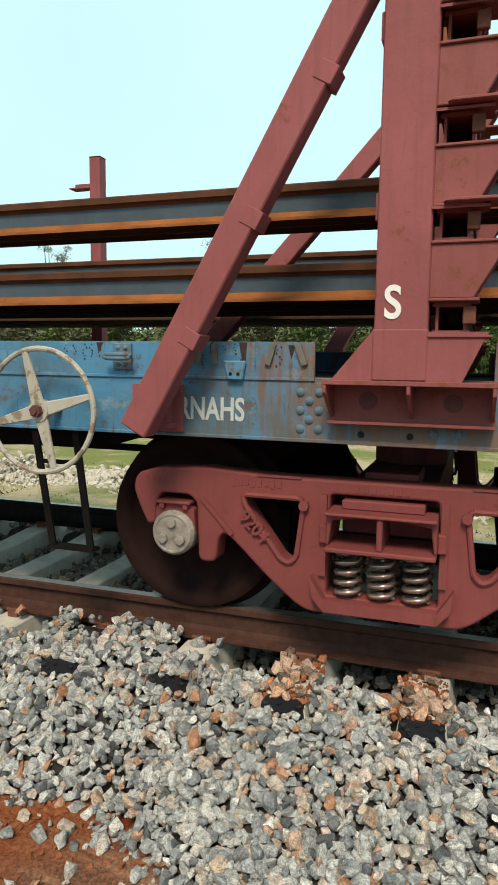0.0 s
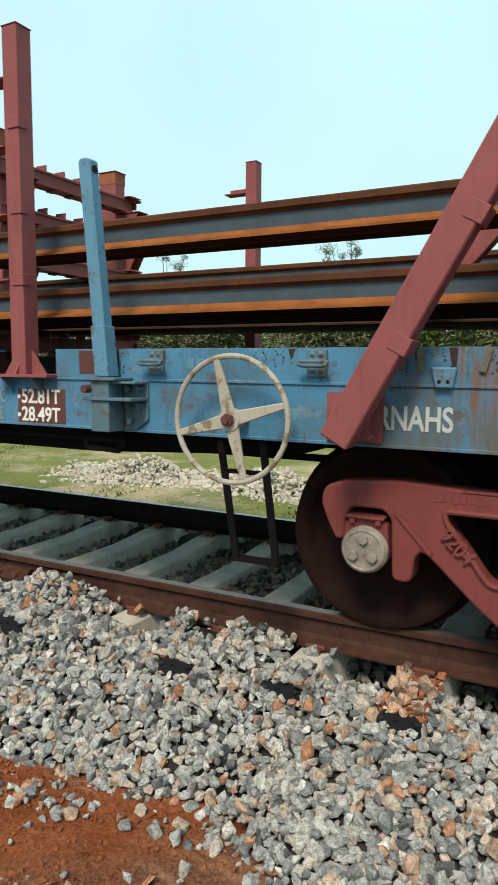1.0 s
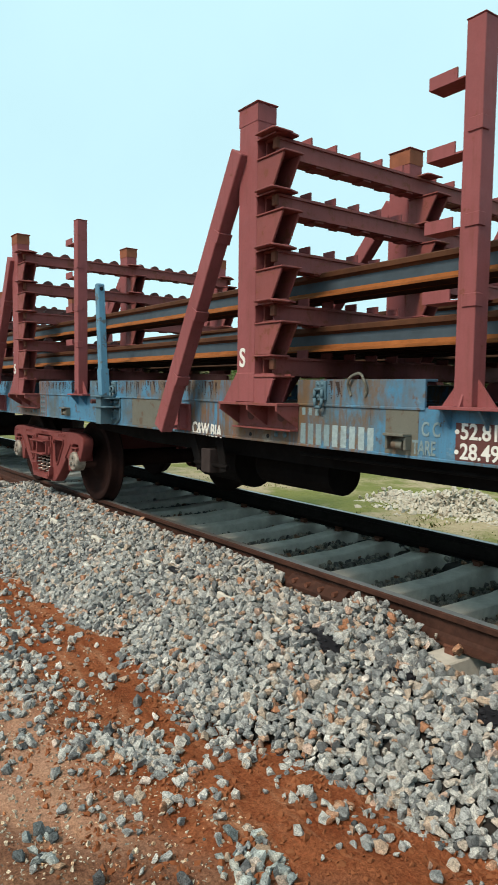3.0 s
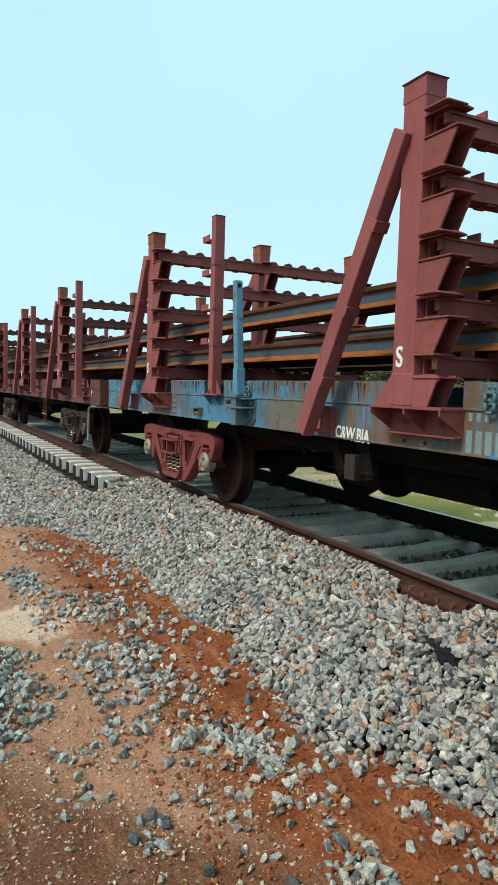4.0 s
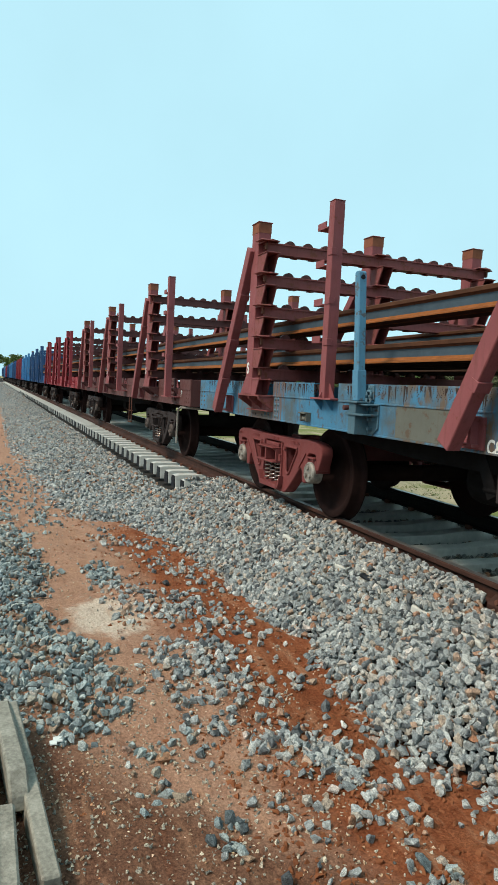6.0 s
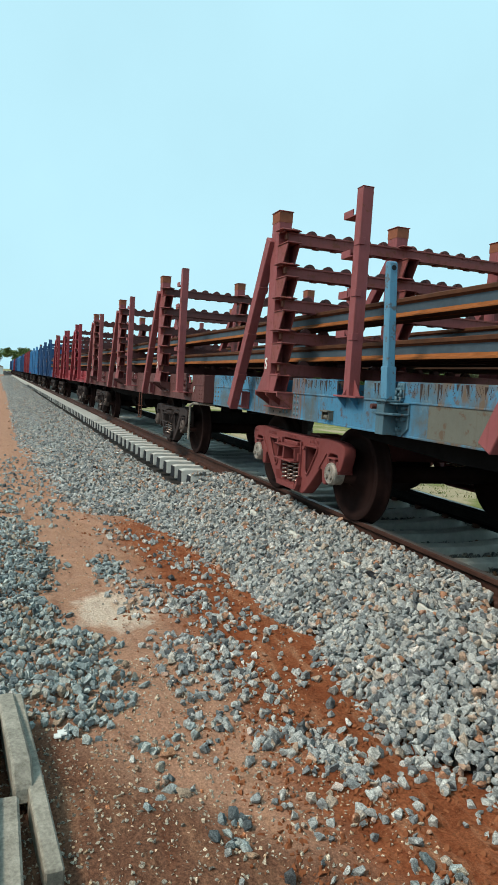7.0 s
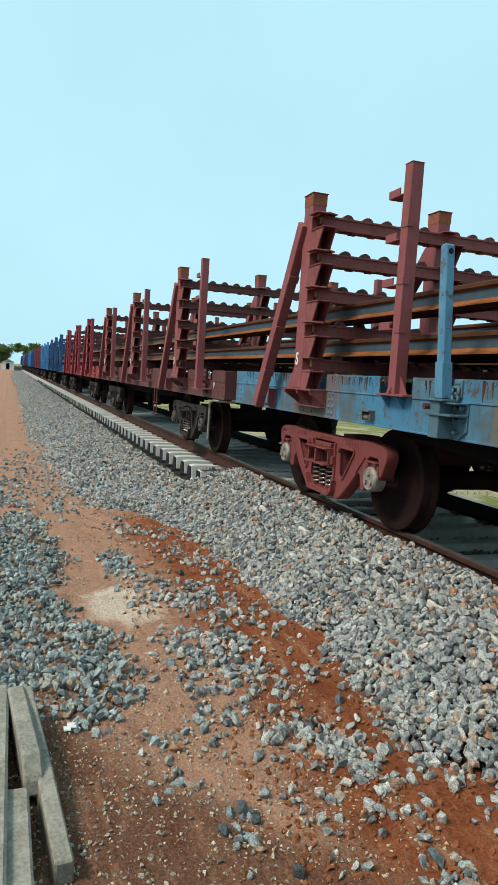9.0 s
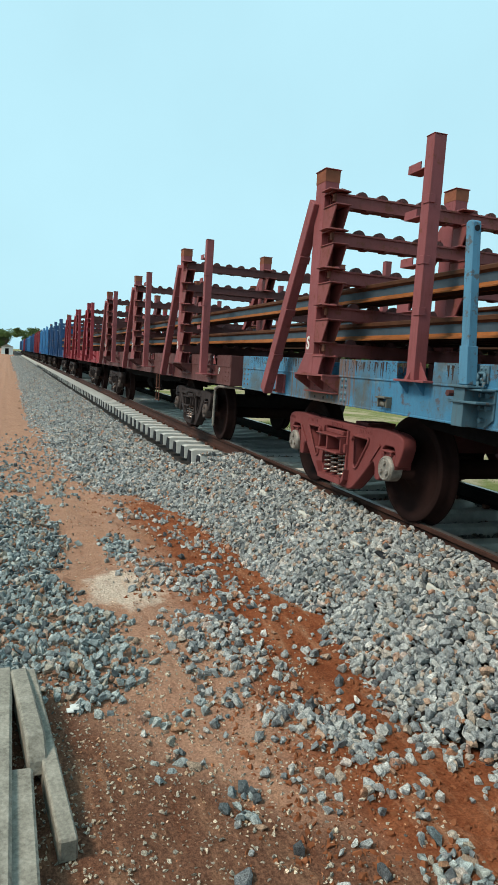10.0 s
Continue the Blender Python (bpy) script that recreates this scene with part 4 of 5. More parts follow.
# ---------------------------------------------------------------- the load: long rails
def rail_mesh(name, x0, x1, mats, step=40.0, track=False, tall=1.0):
    """Flat-bottom rail along x, foot at z=0, 172 mm high times tall. Material slots: head and foot, web, underside."""
    half = [(0.0, 0.0), (0.075, 0.0), (0.075, 0.011), (0.02, 0.028), (0.0085, 0.05), (0.0085, 0.118), (0.02, 0.131), (0.035, 0.137), (0.036, 0.165), (0.028, 0.172)]
    prof = half[1:] + [(-y, z) for y, z in half[:0:-1]]
    n = max(1, int(abs(x1 - x0) / step))
    bm = bmesh.new()
    rows = []
    for i in range(n + 1):
        x = x0 + (x1 - x0) * i / n
        rows.append([bm.verts.new((x, y, z * tall)) for y, z in prof])
    m = len(prof)
    for a, b in zip(rows, rows[1:]):
        for i in range(m):
            f = bm.faces.new((a[i], a[(i + 1) % m], b[(i + 1) % m], b[i]))
            z = (prof[i][1] + prof[(i + 1) % m][1]) / 2
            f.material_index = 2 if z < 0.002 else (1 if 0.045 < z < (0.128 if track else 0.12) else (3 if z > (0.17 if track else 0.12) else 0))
    bm.faces.new(rows[0])
    bm.faces.new(rows[-1][::-1])
    return mesh_of(name, bm, mats)


LOAD = []
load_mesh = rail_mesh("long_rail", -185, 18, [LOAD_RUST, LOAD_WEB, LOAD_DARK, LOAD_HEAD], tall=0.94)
# Inner rails carry the stack's shade in their colour.
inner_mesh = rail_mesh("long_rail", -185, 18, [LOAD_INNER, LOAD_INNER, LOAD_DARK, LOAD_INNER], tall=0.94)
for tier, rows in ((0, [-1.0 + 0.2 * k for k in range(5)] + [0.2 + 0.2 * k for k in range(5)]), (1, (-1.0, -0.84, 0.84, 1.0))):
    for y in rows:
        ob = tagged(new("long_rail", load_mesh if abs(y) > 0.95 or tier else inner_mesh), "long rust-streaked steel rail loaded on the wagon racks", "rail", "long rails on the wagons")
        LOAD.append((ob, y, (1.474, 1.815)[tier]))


# ---------------------------------------------------------------- the track
def rock_shapes(points, count, seed):
    """Angular broken stones: hulls of a few scattered points."""
    rng = np.random.default_rng(seed)
    out = []
    for k in range(count):
        bm = bmesh.new()
        size = np.array([1.22, 0.96, 0.78]) * rng.uniform(0.85, 1.15, 3)
        for _ in range(points):
            d = rng.normal(size=3)
            d /= np.linalg.norm(d)
            bm.verts.new(d * size * rng.uniform(0.84, 1.06))
        got = bmesh.ops.convex_hull(bm, input=bm.verts)
        bmesh.ops.delete(bm, geom=[g for g in got["geom_interior"] if isinstance(g, bmesh.types.BMVert)], context="VERTS")
        bmesh.ops.triangulate(bm, faces=bm.faces)
        bm.verts.index_update()
        v = np.array([p.co[:] for p in bm.verts])
        f = np.array([[q.index for q in p.verts] for p in bm.faces])
        bm.free()
        out.append((v, f))
    return out


def track():
    mesh = rail_mesh("rail", -420, 60, [RAIL_RUST, RAIL_RUST, RAIL_RUST, RAIL_TOP], track=True)
    # Copy for the far rail, its colour darkened to stand for wagon shade.
    shaded_rail = mesh.copy()
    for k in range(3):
        shaded_rail.materials[k] = RAIL_SHADED
    for y, me, label in ((-0.875, mesh, "rusty track rail with a worn bright head"), (0.875, shaded_rail, "track rail coloured dark for wagon shade, with a worn head")):
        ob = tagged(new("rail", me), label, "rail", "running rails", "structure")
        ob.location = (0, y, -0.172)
    # concrete sleepers
    bm = bmesh.new()
    prof = [(-0.125, -0.21), (0.125, -0.21), (0.09, 0.0), (-0.09, 0.0)]
    ys = [(-1.375, -0.015), (-1.3, 0.0), (-0.7, 0.0), (-0.3, -0.035), (0.3, -0.035), (0.7, 0.0), (1.3, 0.0), (1.375, -0.015)]
    rows = [[bm.verts.new((x, y, z + (dz if z == 0 else 0))) for x, z in prof] for y, dz in ys]
    for a, b in zip(rows, rows[1:]):
        for i in range(4):
            bm.faces.new((a[i], a[(i + 1) % 4], b[(i + 1) % 4], b[i]))
    bm.faces.new(rows[0])
    bm.faces.new(rows[-1][::-1])
    me = mesh_of("sleeper", bm, CONCRETE, 0.008)
    # Copy for the exposed sleepers, in the sunlit tone.
    lit_sleeper = me.copy()
    lit_sleeper.materials[0] = LIT_CONCRETE
    bm = bmesh.new()
    box(bm, -0.03, 0.03, -0.025, 0.025, 0.0, 0.035)
    rod(bm, (-0.05, 0, 0.03), (0.05, 0, 0.03), 0.012, 6)
    clip = mesh_of("rail_clip", bm, RUST)
    rng = random.Random(4)
    bm = bmesh.new()
    prism(bm, [(-0.118, -0.20), (0.118, -0.20), (0.088, -0.02), (-0.088, -0.02)], -1.385, -1.3745)
    tarred = mesh_of("tarred_end", bm, TAR)
    crumbs = np.random.default_rng(6)
    bm = bmesh.new()
    prism(bm, [(-0.105, -0.16), (0.105, -0.16), (0.088, -0.012), (0.07, 0.003), (-0.07, 0.003), (-0.088, -0.012)], -1.381, -1.335)
    crust = mesh_of("crust", bm, TAR)
    V, F = [np.array([v.co[:] for v in crust.vertices])], [list(p.vertices) for p in crust.polygons]
    base = len(V[0])
    for v, f in rock_shapes(12, 26, 88):   # crusted bitumen
        c = np.array([crumbs.uniform(-0.075, 0.075), crumbs.uniform(-1.39, -1.36), crumbs.uniform(-0.075, -0.002)])
        V.append(v * crumbs.uniform(0.012, 0.022) + c)
        F += (f + base).tolist()
        base += len(v)
    daubed = bpy.data.meshes.new("daubed_end")
    daubed.from_pydata(np.concatenate(V).tolist(), [], F)
    daubed.materials.append(TAR)
    for k in range(-6, 300):
        x = -0.582 - 0.545 * k
        ob = tagged(new("sleeper", me if x > -9.5 else lit_sleeper), "grey pre-cast concrete sleeper under the rails" if x > -9.5 else "concrete sleeper in a sunlit pale tone with a bare tarred end", "sleeper", "track sleepers")
        ob.matrix_basis = pose(x + rng.uniform(-0.01, 0.01), rng.uniform(-0.015, 0.015), -0.186, 0, 0, rng.uniform(-0.6, 0.6))
        if 15 < k < 130:
            part("tarred_end", tarred, None, ob, "black tarred end face")
        if -2 < k < 5:
            part("tarred_end", daubed, None, ob, "black bitumen daubed on the sleeper end")
        if k < 40:
            for y in (-0.97, -0.78, 0.78, 0.97):
                part("rail_clip", clip, None, ob).location = (0, y, 0)


track()


# ---------------------------------------------------------------- ground
EDGE = [(-400, -3.6), (-18, -3.5), (-10.8, -3.22), (-9.25, -2.95), (-9.0, -2.5), (-7.4, -2.0), (-6.5, -1.9), (-5.7, -1.95), (-5.0, -2.02), (-4.5, -1.84), (-3.8, -1.98), (-3.4, -1.96), (-3.1, -2.04),
        (-2.85, -1.97), (-2.55, -1.83), (-2.25, -1.88), (-2.05, -1.78), (-1.7, -1.8), (-1.45, -1.74), (-1.2, -1.74), (-1.0, -1.87), (-0.9, -1.98), (-0.4, -2.15), (2, -2.25), (60, -2.25)]


def edge(x):
    """Where the ballast's foot meets the soil."""
    return np.interp(x, [e[0] for e in EDGE], [e[1] for e in EDGE]) + 0.015 * np.sin(x * 7.7)


def over_sleeper(x):
    return np.abs((x + 0.582 + 0.2725) % 0.545 - 0.2725) < 0.1


def ballast_z(x, y):
    """Top of the ballast, on the camera's side of the near rail and inside the track."""
    low = np.clip((-9.3 - x) / 0.7, 0, 1)
    crest, shoulder = -0.150 * (1 - low) - 0.45 * low, -0.232 * (1 - low) - 0.47 * low
    e = edge(x)
    t = np.clip((y - e) / (-1.39 - e), 0, 1)
    near = -0.665 + (shoulder + 0.665) * (1 - (1 - t) ** 1.15) + (crest - shoulder) * np.clip((y + 1.39) / 0.17, 0, 1)
    near = near + 0.022 * np.sin(x * 5.3 + 1.1) * np.sin(y * 6.1 + 0.8 * x) * (1 - low)
    near = near + (0.035 + 0.05 * np.clip((-2.3 - x) / 0.3, 0, 1)) * np.clip((y + 1.2) / 0.2, 0, 1) * (1 - low) * np.clip((-1.12 - x) / 0.1, 0, 1) * np.clip((np.abs(x + 3.33) - 0.28) / 0.12, 0, 1)   # heaped against the rail, clear of its joint
    inside = -0.30 + 0.02 * np.sin(x * 2.3) + 0 * y
    far = np.clip((y - 1.3) / 1.3, 0, 1)
    open_crib = ((x > -1.02) & (x < 0.6)) | ((x > -2.13) & (x < -1.9))
    near = near - np.where(open_crib, 0.17 * np.clip((y + 1.22) / 0.06, 0, 1), 0.0)
    z = np.where(y < -0.95, near, np.where(y < 0.95, inside, -0.22 - 0.40 * far))
    return z


def soil_z(x, y):
    """The bare earth and the field."""
    rough = 0.016 * np.sin(x * 9.1 + 2 * np.sin(y * 5.3)) * np.sin(y * 8.7 + 1.7 * np.sin(x * 4.9)) + 0.009 * np.sin(x * 21 + 3 * np.sin(y * 13)) * np.sin(y * 19 + x * 7)
    return rough - 0.66 + 0.012 * np.sin(x * 1.7 + y) + 0.01 * np.sin(y * 4.3 - x * 2.1) - 0.02 * np.clip(y - 3, 0, 20) * 0.2


def sheet(name, xs, ys, fz, mat, label, category):
    X, Y = np.meshgrid(xs, ys, indexing="ij")
    Z = fz(X, Y)
    nx, ny = X.shape
    verts = np.stack([X.ravel(), Y.ravel(), Z.ravel()], 1).tolist()
    faces = [(i * ny + j, (i + 1) * ny + j, (i + 1) * ny + j + 1, i * ny + j + 1) for i in range(nx - 1) for j in range(ny - 1)]
    me = bpy.data.meshes.new(name)
    me.from_pydata(verts, [], faces)
    me.materials.append(mat)
    for p in me.polygons:
        p.use_smooth = True
    return tagged(new(name, me), label, category, kind="structure")


def ground_build(nt, nodes, links, bsdf):
    tc = nodes.new("ShaderNodeTexCoord")
    pos = tc.outputs["Object"]
    sep = nodes.new("ShaderNodeSeparateXYZ")
    links.new(pos, sep.inputs["Vector"])
    big, mid, fine = noise_node(nt, 0.7, 6, 0.62, pos), noise_node(nt, 7, 8, 0.7, pos), noise_node(nt, 70, 6, 0.75, pos)
    red = mix_node(nt, ramp_node(nt, mid.outputs["Fac"], [(0.32, (0, 0, 0)), (0.68, (1, 1, 1))]).outputs["Color"], (0.20, 0.052, 0.021), (0.33, 0.112, 0.05))
    tan = mix_node(nt, mid.outputs["Fac"], (0.30, 0.135, 0.082), (0.53, 0.32, 0.22))
    brown = mix_node(nt, fine.outputs["Fac"], (0.085, 0.034, 0.021), (0.27, 0.13, 0.08))

    def zone(socket, lo, hi, amount):
        """0 to 1 from lo to hi along one axis, its edge broken up by the large noise."""
        m = nodes.new("ShaderNodeMapRange")
        m.inputs["From Min"].default_value, m.inputs["From Max"].default_value = lo, hi
        links.new(socket, m.inputs["Value"])
        q = nodes.new("ShaderNodeMath")
        q.operation = "MULTIPLY_ADD"
        q.inputs[1].default_value = amount
        links.new(big.outputs["Fac"], q.inputs[0])
        links.new(m.outputs["Result"], q.inputs[2])
        return ramp_node(nt, q.outputs[0], [(amount * 0.5 + 0.35, (0, 0, 0)), (amount * 0.5 + 0.65, (1, 1, 1))]).outputs["Color"]
    soil = mix_node(nt, zone(sep.outputs["Y"], -2.2, -3.2, 0.64), red, tan)
    near = nodes.new("ShaderNodeMath")   # grit-strewn earth close by
    near.operation = "MULTIPLY_ADD"
    near.inputs[1].default_value = -1.3
    links.new(sep.outputs["Y"], near.inputs[0])
    links.new(sep.outputs["X"], near.inputs[2])
    soil = mix_node(nt, zone(near.outputs[0], 0.6, 1.9, 0.6), soil, brown)
    soil = mix_node(nt, zone(sep.outputs["X"], -6.5, -11.0, 0.6), soil, tan)
    away = nodes.new("ShaderNodeVectorMath")   # spilled pale sand
    away.operation = "DISTANCE"
    flat = nodes.new("ShaderNodeVectorMath")
    flat.operation = "MULTIPLY"
    flat.inputs[1].default_value = (0.75, 1.25, 0)
    links.new(pos, flat.inputs[0])
    links.new(flat.outputs["Vector"], away.inputs[0])
    away.inputs[1].default_value = (-5.45 * 0.75, -3.17 * 1.25, 0)
    spill = nodes.new("ShaderNodeMath")
    spill.operation = "MULTIPLY_ADD"
    spill.inputs[1].default_value = -0.55
    links.new(mid.outputs["Fac"], spill.inputs[0])
    links.new(away.outputs["Value"], spill.inputs[2])
    soil = mix_node(nt, ramp_node(nt, spill.outputs[0], [(0.0, (0.9, 0.9, 0.9)), (0.16, (0, 0, 0))]).outputs["Color"], soil, (0.66, 0.53, 0.42))
    streak = noise_node(nt, 3.0, 7, 0.7, coords(nt, (0.5, 2.2, 1)))
    soil = mix_node(nt, ramp_node(nt, streak.outputs["Fac"], [(0.52, (0, 0, 0)), (0.66, (0.6, 0.6, 0.6))]).outputs["Color"], soil, (0.44, 0.235, 0.14))
    soil = mix_node(nt, ramp_node(nt, streak.outputs["Fac"], [(0.34, (0.45, 0.45, 0.45)), (0.45, (0, 0, 0))]).outputs["Color"], soil, (0.15, 0.045, 0.02))
    grit = ramp_node(nt, fine.outputs["Fac"], [(0.40, (0.45, 0.43, 0.42)), (0.62, (1.18, 1.18, 1.18))])
    soil = mix_node(nt, 0.7, soil, grit.outputs["Color"], "MULTIPLY")
    g1, g2 = noise_node(nt, 0.45, 8, 0.7, pos), noise_node(nt, 14, 8, 0.78, pos)
    grass = mix_node(nt, g2.outputs["Fac"], (0.06, 0.09, 0.022), (0.26, 0.255, 0.09))
    sand = mix_node(nt, g2.outputs["Fac"], (0.19, 0.14, 0.08), (0.54, 0.45, 0.30))
    field = mix_node(nt, ramp_node(nt, g1.outputs["Fac"], [(0.46, (0, 0, 0)), (0.58, (1, 1, 1))]).outputs["Color"], grass, sand)
    side = ramp_node(nt, sep.outputs["Y"], [(0.0, (0, 0, 0)), (1.0, (1, 1, 1))])
    links.new(mix_node(nt, side.outputs["Color"], soil, field), bsdf.inputs["Base Color"])
    bsdf.inputs["Roughness"].default_value, bsdf.inputs["Specular IOR Level"].default_value = 0.95, 0.08
    n1 = bump_node(nt, mid.outputs["Fac"], 0.8, 0.04)
    links.new(bump_node(nt, fine.outputs["Fac"], 0.6, 0.012, n1), bsdf.inputs["Normal"])


GROUND = material("red_earth_and_field", ground_build)


def stones_build(dust):
    def build(nt, nodes, links, bsdf):
        geo = nodes.new("ShaderNodeNewGeometry")
        r = ramp_node(nt, geo.outputs["Random Per Island"], [(0.0, (0.09, 0.095, 0.10)), (0.10, (0.22, 0.23, 0.235)), (0.24, (0.46, 0.465, 0.45)), (0.38, (0.24, 0.26, 0.265)), (0.52, (0.62, 0.61, 0.57)), (0.64, (0.33, 0.345, 0.34)), (0.79, (0.52, 0.50, 0.46)), (0.89, (0.50, 0.39, 0.30)), (0.955, (0.44, 0.20, 0.11)), (1.0, (0.80, 0.78, 0.73))])
        v = coords(nt)
        a, b = noise_node(nt, 45, 7, 0.8, v), noise_node(nt, 300, 3, 0.7, v)
        c = mix_node(nt, 0.8, r.outputs["Color"], ramp_node(nt, a.outputs["Fac"], [(0.36, (0.30, 0.31, 0.32)), (0.60, (1.4, 1.38, 1.34))]).outputs["Color"], "MULTIPLY")
        c = mix_node(nt, 0.6, c, ramp_node(nt, b.outputs["Fac"], [(0.42, (0.2, 0.2, 0.21)), (0.56, (1.6, 1.6, 1.56))]).outputs["Color"], "MULTIPLY")
        c = mix_node(nt, 1.0, c, dust, "MULTIPLY")
        links.new(c, bsdf.inputs["Base Color"])
        bsdf.inputs["Roughness"].default_value, bsdf.inputs["Specular IOR Level"].default_value = 0.85, 0.15
        links.new(bump_node(nt, a.outputs["Fac"], 0.4, 0.006), bsdf.inputs["Normal"])
    return build


STONE = material("crushed_granite", stones_build((0.74, 0.745, 0.765)))
STONE_RED = material("red_stained_stone", stones_build((0.88, 0.60, 0.48)))
STONE_BLUE = material("fresh_blue_granite", stones_build((0.62, 0.69, 0.72)))
# Granite multiplied down to a darker tone, within and beyond the track.
STONE_DARKER = material("darker_granite", stones_build((0.48, 0.46, 0.43)))
# Ballast bed colour, kept near black as painted shade in the stone gaps.
BED = plain("ballast_gap_shade", (0.035, 0.032, 0.03), 0.95, 0.5, 14, bump=1.0)

steps_x = np.concatenate([[-2500, -1200, -600, -300, -150, -90, -60, -45, -36, -30, -25, -21, -18], np.arange(-16, 3, 0.09), [6, 10, 20, 50, 120, 300, 800, 2500]])
steps_y = np.concatenate([[-2500, -1000, -400, -150, -60, -30, -15, -9], np.arange(-5, -1.4, 0.07), [-1, 0, 1, 2, 3, 4, 5, 7, 9, 12, 16, 22, 30, 45, 70, 120, 300, 1000, 2500]])
sheet("ground", steps_x, steps_y, soil_z, GROUND, "red earth beside the track and patchy grass field beyond", "ground")
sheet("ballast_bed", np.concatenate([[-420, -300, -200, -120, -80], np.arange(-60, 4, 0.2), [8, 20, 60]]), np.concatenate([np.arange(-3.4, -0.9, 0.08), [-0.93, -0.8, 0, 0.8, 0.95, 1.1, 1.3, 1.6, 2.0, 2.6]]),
      lambda X, Y: ballast_z(X, Y) - 0.07 - 0.2 * np.clip((edge(X) + 0.12 - Y) / 0.12, 0, 1), BED, "bed under the ballast stones, darkened for shade in the gaps", "ballast")


CLOD = plain("red_clay_clods", (0.20, 0.06, 0.025), 0.95, 0.4, 12, far=(0.30, 0.11, 0.05))
STONE_PALE = material("pale_grit", stones_build((1.0, 0.86, 0.72)))


def scatter(name, pts, radius, points, mat, label, category, seed, spread=0.3):
    """Loose stones at the given places, joined: one sheet of many small rocks."""
    rng = np.random.default_rng(seed)
    shapes = rock_shapes(points, 24, seed)
    V, F, base = [], [], 0
    which = rng.integers(0, len(shapes), len(pts))
    for i, p in enumerate(pts):
        v, f = shapes[which[i]]
        q = rng.normal(size=4)
        q /= np.linalg.norm(q)
        w, x, y, z = q
        R = np.array([[1 - 2 * (y * y + z * z), 2 * (x * y - w * z), 2 * (x * z + w * y)], [2 * (x * y + w * z), 1 - 2 * (x * x + z * z), 2 * (y * z - w * x)], [2 * (x * z - w * y), 2 * (y * z + w * x), 1 - 2 * (x * x + y * y)]])
        r = radius * (1 - spread + 2 * spread * rng.random() ** 1.4)
        V.append((v * r) @ R.T + p)
        F.append(f + base)
        base += len(v)
    V, F = np.concatenate(V), np.concatenate(F)
    me = bpy.data.meshes.new(name)
    me.from_pydata(V.tolist(), [], F.tolist())
    me.materials.append(mat)
    return tagged(new(name, me), label, category, kind="stuff")


def jittered(x0, x1, y0, y1, d, seed):
    rng = np.random.default_rng(seed)
    X, Y = np.meshgrid(np.arange(x0, x1, d), np.arange(y0, y1, d), indexing="ij")
    return X.ravel() + rng.uniform(-0.5, 0.5, X.size) * d, Y.ravel() + rng.uniform(-0.5, 0.5, X.size) * d, rng


